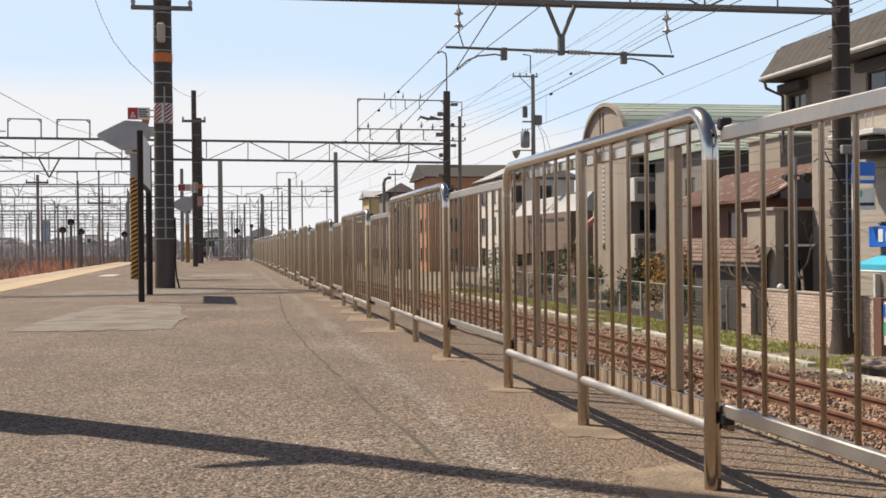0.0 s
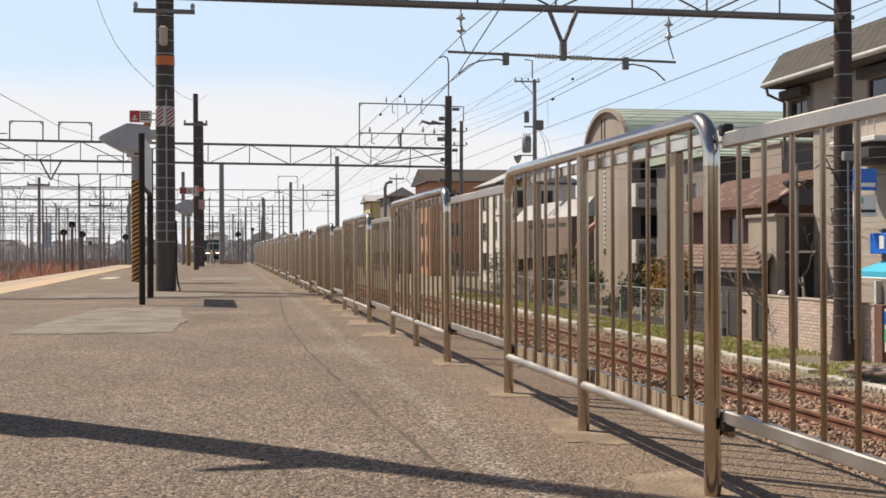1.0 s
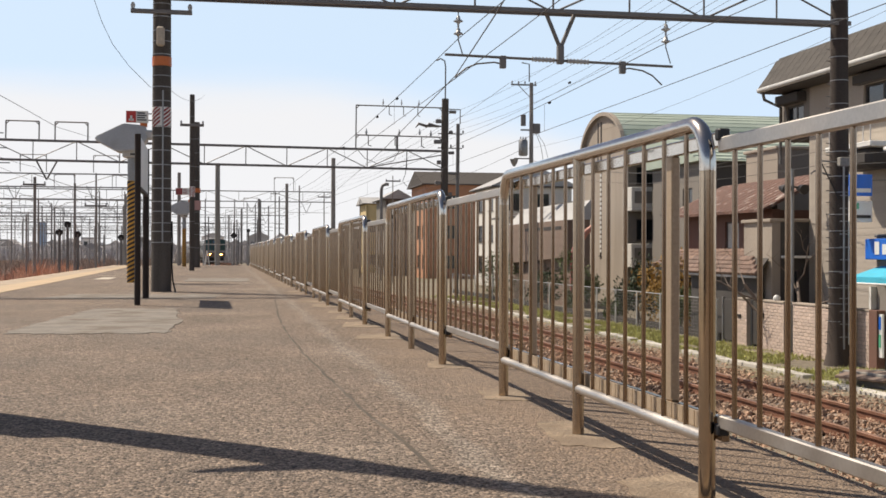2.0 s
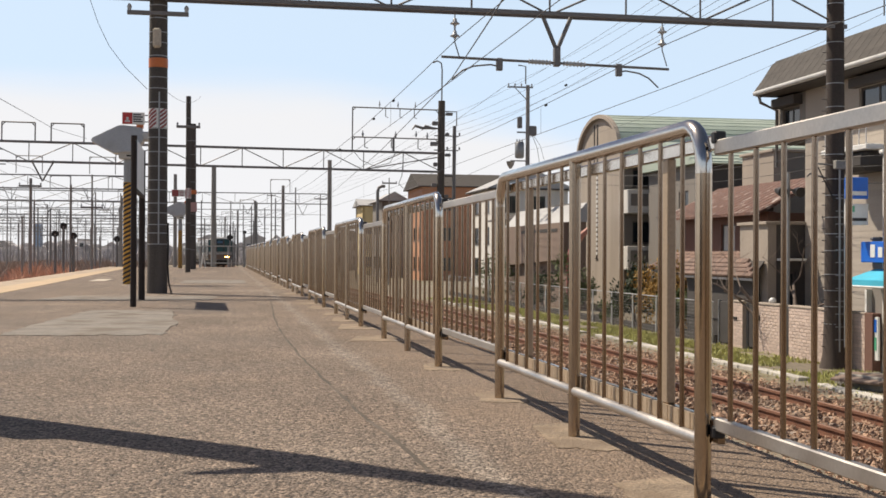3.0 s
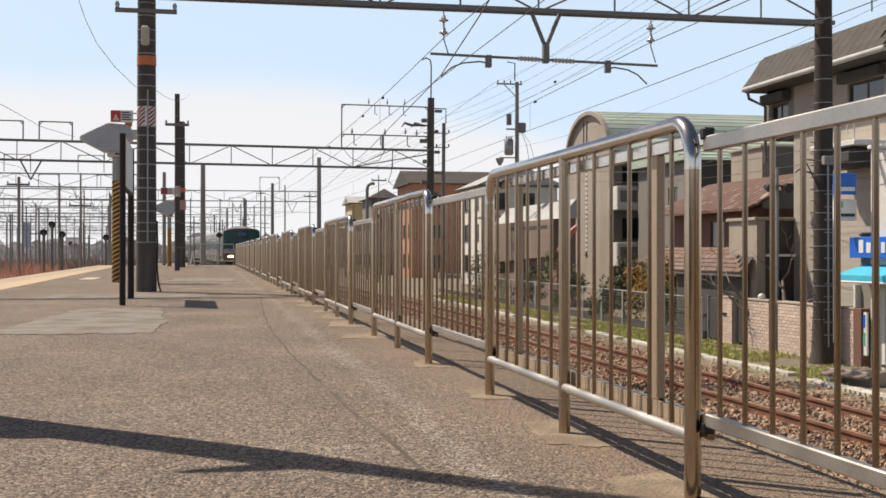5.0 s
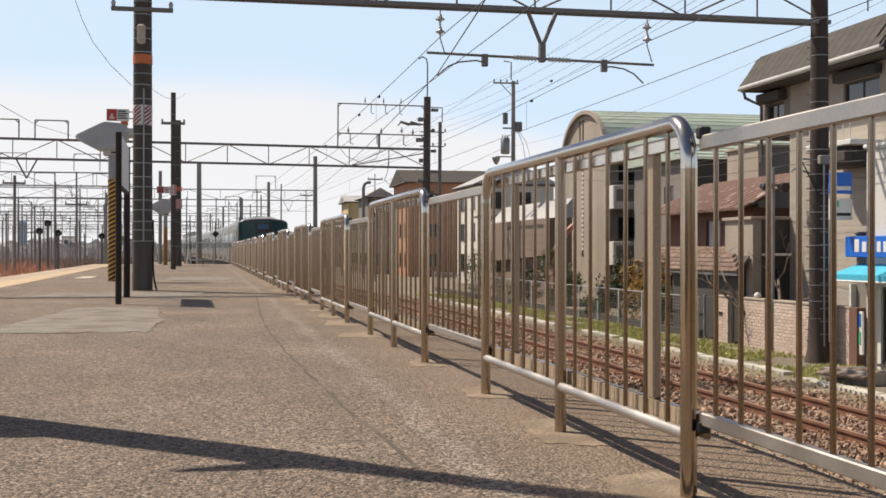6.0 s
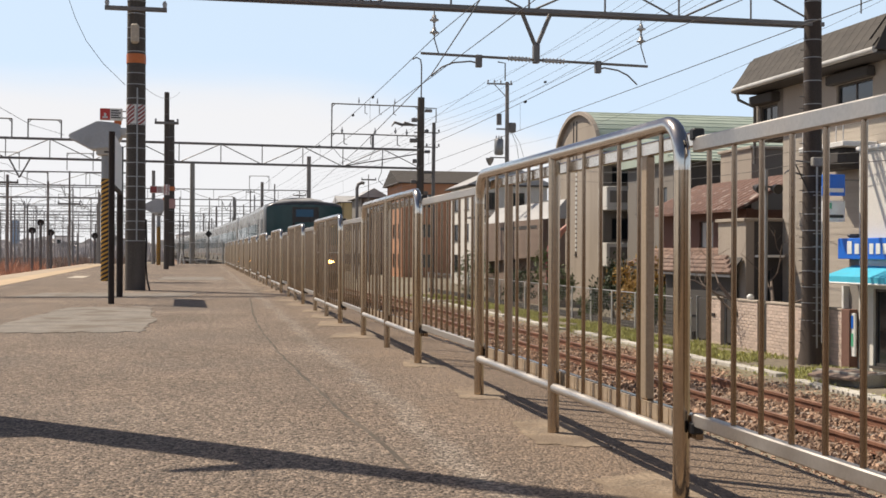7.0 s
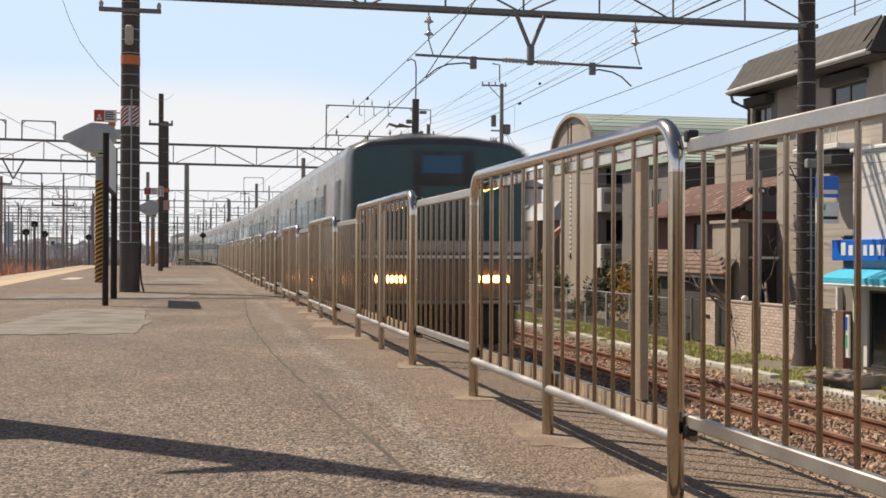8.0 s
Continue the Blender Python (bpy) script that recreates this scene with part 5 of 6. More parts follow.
def facade(ob, face, at, a0, a1, z0, z1, holes, material, thick=0.22, name="wall", pane=None, sill=True, mullion=True):
    """A wall with real openings. face 'x': it looks towards -x at x = at and runs along y; 'y': it looks towards -y."""
    def put_in(bm, p0, p1, u0, u1, v0, v1):
        if face == "x":
            box(bm, at + p0, at + p1, u0, u1, v0, v1)
        else:
            box(bm, u0, u1, at + p0, at + p1, v0, v1)
    w = part(name, wall_mesh(a0, a1, z0, z1, holes, (lambda u, d, v: (at + d, u, v)) if face == "x" else (lambda u, d, v: (u, at + d, v)), thick), material, ob)
    for h in holes:
        u0, u1, v0, v1 = h[:4]
        fr = bmesh.new()
        for q in ((u0, u0 + 0.05, v0, v1), (u1 - 0.05, u1, v0, v1), (u0 + 0.05, u1 - 0.05, v0, v0 + 0.05), (u0 + 0.05, u1 - 0.05, v1 - 0.05, v1)):
            put_in(fr, 0.05, 0.11, *q)
        if mullion:
            put_in(fr, 0.06, 0.1, (u0 + u1) / 2 - 0.025, (u0 + u1) / 2 + 0.025, v0 + 0.05, v1 - 0.05)
        win = part("window", fr, FRAME, ob)
        g2 = bmesh.new()
        put_in(g2, 0.075, 0.085, u0 + 0.05, u1 - 0.05, v0 + 0.05, v1 - 0.05)
        part("pane", g2, pane or PANE, win)
        if sill:
            s2 = bmesh.new()
            put_in(s2, -0.06, 0.05, u0 - 0.04, u1 + 0.04, v0 - 0.05, v0)
            part("sill", s2, FRAME, win)
    return w


def rest(ob, x0, x1, y0, y1, z0, z1, material, faces):
    """The plain walls that close a house."""
    t = 0.22
    if "far" in faces:
        part("wall", B(x0 + t, x1, y1 - t, y1, z0, z1), material, ob)
    if "near" in faces:
        part("wall", B(x0 + t, x1, y0, y0 + t, z0, z1), material, ob)
    part("wall", B(x1 - t, x1, y0 + t, y1 - t, z0, z1), material, ob)


G0 = GROUND
# the shop with the blue sign
shop = thing("corner_shop", "small shop with a blue fascia sign and awning", "shop")
facade(shop, "x", 12.72, 14.0, 20.9, G0, 2.75, [(19.5, 20.4, G0 + 0.12, 0.05), (16.5, 18.6, -0.9, 0.05)], WALL["white"], mullion=False)
rest(shop, 12.72, 13.9, 14.0, 20.9, G0, 2.75, WALL["white"], ("far", "near"))
part("flat_roof", B(12.66, 13.95, 13.95, 20.95, 2.75, 2.83, bevel=0.02), M["white"], shop)
facade(shop, "x", 12.74, 20.9, 21.3, G0, 1.06, [], WALL["grey"], mullion=False, name="side_wall")
rest(shop, 12.74, 13.9, 20.9, 21.3, G0, 1.06, WALL["grey"], ("far",))
part("flat_roof", B(12.7, 13.95, 20.96, 21.33, 1.06, 1.12, bevel=0.02), ROOF["grey"], shop)
part("base_course", B(12.66, 12.72, 16.0, 19.55, G0, -1.0), WALL["beige"], shop, "pale base of the shop front")
sign = part("fascia_sign", B(12.5, 12.72, 17.3, 21.32, 0.62, 1.03, bevel=0.015), M["blue"], shop, "blue fascia sign with white letter shapes")
for k, (y, w) in enumerate(((21.2, 0.16), (20.93, 0.15), (20.67, 0.14), (20.42, 0.13), (20.2, 0.14), (19.97, 0.13), (19.78, 0.05), (19.6, 0.13))):
    part("letter_shape", B(12.488, 12.503, y - w - 0.25, y - 0.25, 0.72, 0.92 if k else 0.97), M["white"], sign, "plain white bar")
aw = bmesh.new()
box(aw, 12.1, 12.72, 17.3, 21.15, 0.24, 0.29)
for v in aw.verts:
    if v.co.x > 12.5:
        v.co.z += 0.2
aw.verts.ensure_lookup_table()
box(aw, 12.09, 12.11, 17.3, 21.15, 0.17, 0.275)
part("awning", aw, M["cyan"], shop, "sloping cyan awning")
part("awning_bar", T([(12.1, 17.3, 0.16), (12.1, 21.15, 0.16)], 0.022, 8), M["white"], shop)
for y in (20.62, 21.3):
    part("door_jamb", B(12.62, 12.74, y, y + 0.07, G0, 0.08), M["white"], shop)
part("banner", B(12.6, 12.64, 20.85, 21.15, -1.3, -0.45, bevel=0.004), M["white"], shop, "white shop banner")
part("banner_field", B(12.59, 12.602, 20.9, 21.1, -0.75, -0.5), M["blue"], shop, "blue field on the banner")
part("banner_field", B(12.59, 12.602, 20.9, 21.1, -1.1, -0.85), M["green"], shop, "green field on the banner")
hs = thing("hanging_sign", "projecting blue shop sign above a white service sign", "sign")
part("blue_board", B(12.16, 12.64, 21.28, 21.36, 1.88, 2.31, bevel=0.01), M["blue"], hs)
part("letter_bar", B(12.22, 12.6, 21.27, 21.282, 1.95, 2.03), M["white"], hs, "row of small white letter shapes")
part("white_board", B(12.16, 12.64, 21.28, 21.36, 1.36, 1.78, bevel=0.01), M["white"], hs)
part("green_mark", B(12.22, 12.34, 21.27, 21.282, 1.62, 1.74), M["green"], hs)
part("text_bar", B(12.2, 12.6, 21.27, 21.282, 1.44, 1.5), M["black"], hs, "row of small dark letter shapes")
part("sign_bracket", T([(12.6, 21.32, 2.2), (14.0, 21.32, 2.2)], 0.015, 6), M["iron"], hs)

# the tall house with the dark mansard roof
ha = thing("tall_house", "three-storey beige house with a dark slate roof and eaves", "house")
facade(ha, "x", 14.0, 21.9, 26.4, G0, 4.78, [(22.5, 23.95, 3.9, 4.5)], WALL["siding"])
facade(ha, "x", 14.0, 26.4, 27.9, 3.7, 4.78, [(26.7, 27.6, 3.85, 4.45)], WALL["grey"], name="bay_wall")
part("bay_floor", B(14.0, 17.0, 26.4, 27.9, 3.58, 3.7), WALL["dark"], ha)
part("bay_end", B(14.22, 17.0, 27.68, 27.9, 3.7, 4.78), WALL["grey"], ha)
facade(ha, "y", 21.9, 14.22, 21.0, G0, 4.78, [(15.2, 16.4, 3.7, 4.5), (15.2, 16.4, 1.0, 2.0)], WALL["grey"])
part("wall", B(14.22, 17.0, 26.18, 26.4, G0, 4.78), WALL["grey"], ha)
part("wall", B(20.78, 21.0, 22.12, 27.9, G0, 4.78), WALL["grey"], ha)
part("eaves_soffit", B(13.35, 21.4, 21.4, 27.75, 4.78, 4.84), WALL["dark"], ha, "dark underside of the eaves")
part("gutter", T([(13.32, 21.35, 4.86), (13.32, 27.75, 4.86)], 0.065, 8), M["lampgrey"], ha, "pale gutter along the eaves")
part("shutter_box", B(13.75, 14.0, 26.55, 27.75, 4.48, 4.72, bevel=0.02), WALL["dark"], ha, "dark shutter box")
part("shutter_box", B(13.8, 14.0, 22.4, 24.1, 4.5, 4.72, bevel=0.02), WALL["dark"], ha, "dark shutter box")
part("downpipe", T([(13.35, 27.6, 4.82), (13.4, 27.6, 4.62), (13.92, 27.75, 4.45), (13.92, 27.75, 3.0)], 0.04, 8), M["iron"], ha)
bm = bmesh.new()
v = [bm.verts.new(p) for p in ((13.3, 21.3, 4.86), (13.3, 27.8, 4.86), (13.92, 28.0, 5.68), (13.92, 21.7, 5.68), (21.4, 27.8, 4.86), (20.4, 28.0, 5.68), (21.4, 21.3, 4.86), (20.4, 21.7, 5.68))]
for q in ((0, 1, 2, 3), (1, 4, 5, 2), (4, 6, 7, 5), (6, 0, 3, 7), (3, 2, 5, 7), (0, 6, 4, 1)):
    bm.faces.new([v[i] for i in q])
bmesh.ops.recalc_face_normals(bm, faces=bm.faces[:])
mroof = part("roof", bm, ROOF["slate"], ha, "dark slate mansard roof")
nrow = 7
for i in range(nrow):
    f0 = (i + 0.02) / nrow
    xx, zz = 13.3 + 0.62 * f0, 4.87 + 0.82 * f0
    first = None
    for k in range(18):
        ya, yb = 21.45 + 6.35 * k / 18, 21.45 + 6.35 * (k + 1) / 18 - 0.012
        if yb > 27.82 or ya < 21.4 + 0.3 * f0:
            continue
        if first is None:
            s3 = bmesh.new()
            box(s3, -0.016, 0.012, 0, yb - ya, 0, 0.14)
            for w3 in s3.verts:
                w3.co.x += w3.co.z * 0.75 - 0.014
            first = part("shingle", s3, ROOF["slate"], mroof)
            first.matrix_basis = pose(xx, ya, zz)
        else:
            again(first, mroof, pose(xx, ya, zz))
board = None
for k in range(33):
    z = G0 + 0.15 + 0.15 * k
    m4 = pose(0, 0, z)
    if board is None:
        board = part("siding_board", prism([(13.994, 0.0), (13.994, 0.012), (13.9975, 0.148), (13.999, 0.148), (13.999, 0.0)], 21.9, 26.4, "y"), WALL["siding"], ha, "horizontal siding board")
        board.matrix_basis = m4
    else:
        again(board, ha, m4)
part("balcony_slab", B(13.2, 14.0, 22.3, 24.2, 2.98, 3.1, bevel=0.02), M["white"], ha, "white balcony slab")
part("balcony_basket", B(13.25, 13.98, 22.5, 24.0, 2.55, 2.98, bevel=0.12), WALL["dark"], ha, "dark hanging basket under the balcony")
for k in (0, 1, 6):
    part("baluster", T([(13.25, 22.4 + 0.28 * k, 3.1), (13.25, 22.4 + 0.28 * k, 3.62)], 0.014, 6), M["white"], ha)
part("balcony_rail", T([(13.25, 22.35, 3.63), (13.25, 24.15, 3.63)], 0.022, 6), M["white"], ha)
part("antenna", T([(15.0, 24.6, 6.3), (15.0, 24.6, 7.4)], 0.02, 6), M["iron"], ha)

# the plain grey block beside it, and the wall light on its mast
hb = thing("porch_block", "low rendered porch block with a small white canopy", "house")
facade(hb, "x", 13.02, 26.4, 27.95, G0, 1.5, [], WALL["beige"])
# side turned from the sun: its shade is put into the dark colour
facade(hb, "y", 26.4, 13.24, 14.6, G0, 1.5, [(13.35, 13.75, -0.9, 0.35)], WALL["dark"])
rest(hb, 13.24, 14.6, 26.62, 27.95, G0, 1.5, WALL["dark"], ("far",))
part("coping", B(12.95, 14.65, 26.35, 28.0, 1.5, 1.58, bevel=0.01), WALL["beige"], hb, "pale coping")
part("small_canopy", B(13.25, 13.9, 26.1, 26.4, 0.62, 0.68, bevel=0.01), M["white"], hb, "small white door canopy")
hb2 = thing("beige_block", "tall beige block with blank walls behind the old house", "building")
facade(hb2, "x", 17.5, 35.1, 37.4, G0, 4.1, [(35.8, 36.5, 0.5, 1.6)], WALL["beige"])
# shaded side of the beige block, painted in as grey
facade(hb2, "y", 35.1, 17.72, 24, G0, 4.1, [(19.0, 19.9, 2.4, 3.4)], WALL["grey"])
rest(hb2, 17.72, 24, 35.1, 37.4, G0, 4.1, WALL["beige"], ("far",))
part("parapet", B(17.42, 24.1, 35.02, 37.5, 4.1, 4.2, bevel=0.02), WALL["beige"], hb2, "pale parapet")
fl = thing("floodlight_mast", "dark twin floodlights on a slim pale mast", "lamp", (13.3, 25.9, 0))
part("mast", T([(0, 0, GROUND), (0, 0, 2.75)], 0.04, 8), M["galv"], fl)
for s in (-0.25, 0.2):
    part("floodlight", T([(s, -0.22, 2.25), (s, -0.1, 2.27), (s, 0.1, 2.3)], [0.12, 0.11, 0.06], 14), M["black"], fl, "round black floodlight")
part("bracket", T([(-0.35, 0, 2.32), (0.35, 0, 2.32)], 0.03, 6), M["iron"], fl)

# the low old house with rusty and tiled roofs
hc = thing("old_house", "old brown house with a rusty roof and tiled eaves", "house")
facade(hc, "x", 15.3, 31.0, 37.5, 0.5, 2.0, [(33.2, 34.2, 0.85, 1.7)], WALL["brown"], pane=CURTAIN)
facade(hc, "x", 14.9, 31.7, 37.5, G0, 0.45, [(32.0, 33.4, -1.3, 0.0), (34.4, 36.2, -1.3, 0.0)], WALL["dark"])
rest(hc, 15.5, 17.3, 31.7, 37.5, G0, 2.0, WALL["brown"], ("far", "near"))
bm = prism([(14.75, 1.98), (16.9, 3.05), (17.45, 2.9), (17.45, 2.8), (16.9, 2.93), (14.75, 1.9)], 30.5, 38.0, "y")
part("roof", bm, ROOF["rust"], hc, "rusted reddish sheet roof")
for k in range(18):
    y = 30.6 + k * 0.41
    sm = bmesh.new()
    sweep(sm, [(14.74, y, 1.985), (16.9, y, 3.05)], 0.009, 5)
    part("roof_seam", sm, ROOF["rust"], hc)
part("eaves_roof", prism([(14.3, 0.28), (15.3, 0.78), (15.3, 0.68), (14.3, 0.18)], 31.0, 38.0, "y"), ROOF["slate"], hc, "board of the lower eaves")
ft = None
for i in range(5):
    for k in range(26):
        x, y, z = 14.3 + i * 0.2, 31.05 + k * 0.265, 0.31 + i * 0.1
        if ft is None:
            s3 = bmesh.new()
            sweep(s3, [(-0.02, 0, 0), (0.21, 0, 0.1)], [0.1, 0.085], 7)
            ft = part("roof_tile", s3, ROOF["tile"], hc, "curved clay tile")
            ft.matrix_basis = pose(x, y, z)
        else:
            again(ft, hc, pose(x, y, z))

# the tiled garden shed in front of the porch and the old house
gs = thing("garden_shed", "low dark garden shed with a steep reddish tiled roof", "shed")
part("wall", B(12.86, 12.97, 26.75, 31.0, GROUND, 0.24), WALL["dark"], gs)
part("roof_board", prism([(12.66, 0.2), (12.98, 0.62), (12.99, 0.58), (12.69, 0.15)], 26.5, 31.1, "y"), ROOF["slate"], gs, "dark board under the tiles")
part("eaves_board", B(12.655, 12.675, 26.5, 31.1, 0.13, 0.19), M["galv"], gs, "pale eaves board")
ft = None
for i in range(4):
    for k in range(27):
        x, y, z = 12.655 + i * 0.08, 26.58 + k * 0.168 + (0.084 if i % 2 else 0), 0.22 + i * 0.105
        if y < 26.55 + 0.22 * i:
            continue
        if ft is None:
            s3 = bmesh.new()
            sweep(s3, [(-0.012, 0, -0.005), (0.03, 0, 0.045), (0.1, 0, 0.125)], [0.075, 0.07, 0.035], 8)
            ft = part("roof_tile", s3, ROOF["tile"], gs, "curved clay tile")
            ft.matrix_basis = pose(x, y, z)
        else:
            again(ft, gs, pose(x, y, z))

# the vaulted building
hd = thing("vaulted_building", "beige building with a pale green barrel roof and balconies", "building")
facade(hd, "x", 18.0, 51.3, 57.3, G0, 5.4, [(54.55, 54.8, 0.6, 5.2)], WALL["beige"], mullion=False)
block = None
for k in range(19):
    m4 = pose(0, 0, 0.75 + 0.23 * k)
    if block is None:
        block = part("glass_block", B(17.985, 18.04, 54.58, 54.77, 0, 0.15, bevel=0.01), M["white"], hd, "pale glass block in the tall slit window")
        block.matrix_basis = m4
    else:
        again(block, hd, m4)
arc = [(54.3 + 3.15 * math.cos(math.pi * i / 20), 5.4 + 1.98 * math.sin(math.pi * i / 20)) for i in range(21)]
part("arched_gable", prism(arc, 18.0, 18.22, "x"), WALL["beige"], hd, "round-arched gable wall")
rim = [(54.3 + 3.3 * math.cos(math.pi * i / 20), 5.4 + 2.12 * math.sin(math.pi * i / 20)) for i in range(21)]
rim += [(54.3 + 3.12 * math.cos(math.pi * i / 20), 5.38 + 1.96 * math.sin(math.pi * i / 20)) for i in range(20, -1, -1)]
part("gable_rim", prism(rim, 17.8, 17.99, "x"), WALL["beige"], hd, "pale rim round the arched gable")
part("gable_strip", B(17.97, 18.0, 54.55, 54.67, 5.2, 7.1), WALL["dark"], hd)
part("gable_strip", B(17.97, 18.0, 55.05, 55.13, 5.2, 7.1), WALL["dark"], hd)
ar1 = [(54.3 + 3.28 * math.cos(math.pi * i / 20), 5.4 + 2.1 * math.sin(math.pi * i / 20)) for i in range(21)]
ar0 = [(54.3 + 3.15 * math.cos(math.pi * i / 20), 5.38 + 1.98 * math.sin(math.pi * i / 20)) for i in range(20, -1, -1)]
part("barrel_roof", prism(ar1 + ar0, 17.85, 33.0, "x"), ROOF["green"], hd, "pale green barrel roof")
for i in range(1, 12):
    a = math.pi * (0.5 + i / 24)
    part("roof_seam", T([(17.9, 54.3 - 3.29 * math.sin(a - math.pi / 2), 5.4 + 2.1 * math.cos(a - math.pi / 2)), (33, 54.3 - 3.29 * math.sin(a - math.pi / 2), 5.4 + 2.1 * math.cos(a - math.pi / 2))], 0.012, 5), ROOF["green"], hd)
# balcony side greyed, its shade put into the wall colour
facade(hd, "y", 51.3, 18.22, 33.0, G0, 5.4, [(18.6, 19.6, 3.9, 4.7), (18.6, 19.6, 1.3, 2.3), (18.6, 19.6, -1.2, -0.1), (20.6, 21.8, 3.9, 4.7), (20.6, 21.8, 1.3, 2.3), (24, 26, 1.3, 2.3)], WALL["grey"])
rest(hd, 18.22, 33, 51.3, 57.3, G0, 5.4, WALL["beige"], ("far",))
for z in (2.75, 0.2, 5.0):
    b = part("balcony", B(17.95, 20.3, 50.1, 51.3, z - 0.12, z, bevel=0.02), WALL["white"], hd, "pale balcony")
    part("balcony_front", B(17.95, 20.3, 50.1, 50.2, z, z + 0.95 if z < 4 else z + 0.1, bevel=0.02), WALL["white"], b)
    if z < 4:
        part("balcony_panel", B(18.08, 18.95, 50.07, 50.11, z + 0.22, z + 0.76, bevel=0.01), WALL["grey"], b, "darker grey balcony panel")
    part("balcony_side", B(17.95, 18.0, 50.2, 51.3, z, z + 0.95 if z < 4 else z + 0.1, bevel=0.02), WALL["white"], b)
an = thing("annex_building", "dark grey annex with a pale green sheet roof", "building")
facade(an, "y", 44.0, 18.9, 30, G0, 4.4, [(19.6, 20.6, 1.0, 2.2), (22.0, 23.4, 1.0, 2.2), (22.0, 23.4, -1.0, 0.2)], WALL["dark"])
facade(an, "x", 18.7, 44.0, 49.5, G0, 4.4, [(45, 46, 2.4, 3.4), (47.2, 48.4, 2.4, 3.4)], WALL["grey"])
rest(an, 18.9, 30, 44.0, 49.5, G0, 4.4, WALL["grey"], ("far",))
part("roof", prism([(43.4, 4.4), (47.0, 5.55), (50.0, 5.55), (50.0, 4.4)], 18.4, 30.3, "x"), ROOF["green"], an, "pale green sheet roof")
for k in range(6):
    part("roof_seam", B(18.38, 30.3, 43.55 + 0.55 * k, 43.62 + 0.55 * k, 4.4 + 0.175 * k, 4.49 + 0.175 * k), ROOF["green"], an)

# the taupe house with a pale gable, and houses further along
hf = thing("taupe_house", "taupe rendered outbuilding with a grey single-pitch roof", "house")
facade(hf, "x", 14.2, 46.2, 57, G0, 2.1, [(52.0, 53.2, 0.3, 1.3)], WALL["taupe"])
facade(hf, "y", 46.2, 14.42, 14.75, G0, 2.1, [], WALL["taupe"])
rest(hf, 14.42, 14.75, 46.42, 57, G0, 2.1, WALL["taupe"], ("far",))
part("upper_storey", prism([(46.6, 0.55), (57.0, 0.2), (57.0, 2.1), (46.6, 2.1)], 13.9, 14.2, "x"), WALL["taupe"], hf, "overhanging brown sheet-clad storey")
part("window_band", B(13.885, 13.9, 47.5, 53.5, 1.72, 1.86), WALL["dark"], hf, "dark window band")
part("roof", prism([(14.0, 2.1), (14.7, 2.9), (14.8, 2.9), (14.8, 2.1)], 46.0, 57.3, "y"), ROOF["pale"], hf, "grey single-pitch roof")


def town_house(x, y0, y1, top, wall, roof, label, rows, pitch=0.9, deep=8.0, gable="y"):
    ob = thing("town_house", label, "house", group="houses along the far side")
    holes = []
    n = max(1, int((y1 - y0) / 2.6))
    for r in range(rows):
        z = G0 + 0.9 + r * (top - G0 - 0.4) / rows
        for k in range(n):
            u = y0 + (y1 - y0) * (k + 0.5) / n
            holes.append((u - 0.65, u + 0.65, z, z + 1.15))
    facade(ob, "x", x, y0, y1, G0, top, holes, wall)
    facade(ob, "y", y0, x + 0.22, x + deep, G0, top, [(x + deep * f - 0.5, x + deep * f + 0.5, G0 + 0.9 + r * (top - G0 - 0.4) / rows, G0 + 2.0 + r * (top - G0 - 0.4) / rows) for r in range(rows) for f in (0.25, 0.6)], wall)
    rest(ob, x + 0.22, x + deep, y0 + 0.22, y1, G0, top, wall, ("far",))
    if gable == "y":
        part("roof", prism([(x - 0.4, top), (x + deep / 2, top + pitch), (x + deep + 0.4, top)], y0 - 0.3, y1 + 0.3, "y"), roof, ob)
    else:
        part("roof", prism([(y0 - 0.3, top), ((y0 + y1) / 2, top + pitch), (y1 + 0.3, top)], x - 0.4, x + deep + 0.4, "x"), roof, ob)
    part("eaves_board", B(x - 0.42, x + deep + 0.42, y0 - 0.32, y1 + 0.32, top - 0.1, top + 0.001, bevel=0.02), FRAME, ob)
    return ob


town_house(17.0, 62, 72, 2.9, WALL["beige"], ROOF["slate"], "low beige town house", 2, 1.0)
town_house(17.8, 76.1, 82.9, 5.2, WALL["white"], ROOF["pale"], "white gabled town house with rows of windows", 3, 1.35, deep=5.2)
town_house(17.1, 100, 108, 6.7, WALL["orange"], ROOF["slate"], "orange-brown brick apartment house with a dark roof", 3, 1.3, deep=8.7, gable="x")
town_house(15.2, 112, 119, 5.9, WALL["grey"], ROOF["pale"], "small grey town house", 2, 0.9, deep=2.4)
town_house(15.2, 128, 134, 6.1, WALL["yellow"], ROOF["pale"], "yellow town house with a grey roof", 2, 0.8, deep=2.6, gable="x")
town_house(13.5, 160, 176, 2.6, WALL["grey"], ROOF["slate"], "low grey town house", 2, 1.4)
town_house(11.0, 190, 214, 2.2, WALL["brown"], ROOF["rust"], "low house with a reddish roof", 1, 1.8)
hook = thing("street_lamp", "grey hooked street lamp pole", "lamp", (12.4, 94, 0))
part("pole", T([(0, 0, GROUND), (0, 0, 5.8), (0.1, 0, 6.12), (0.38, 0, 6.25), (0.6, 0, 6.22)], 0.13, 10), M["iron"], hook)

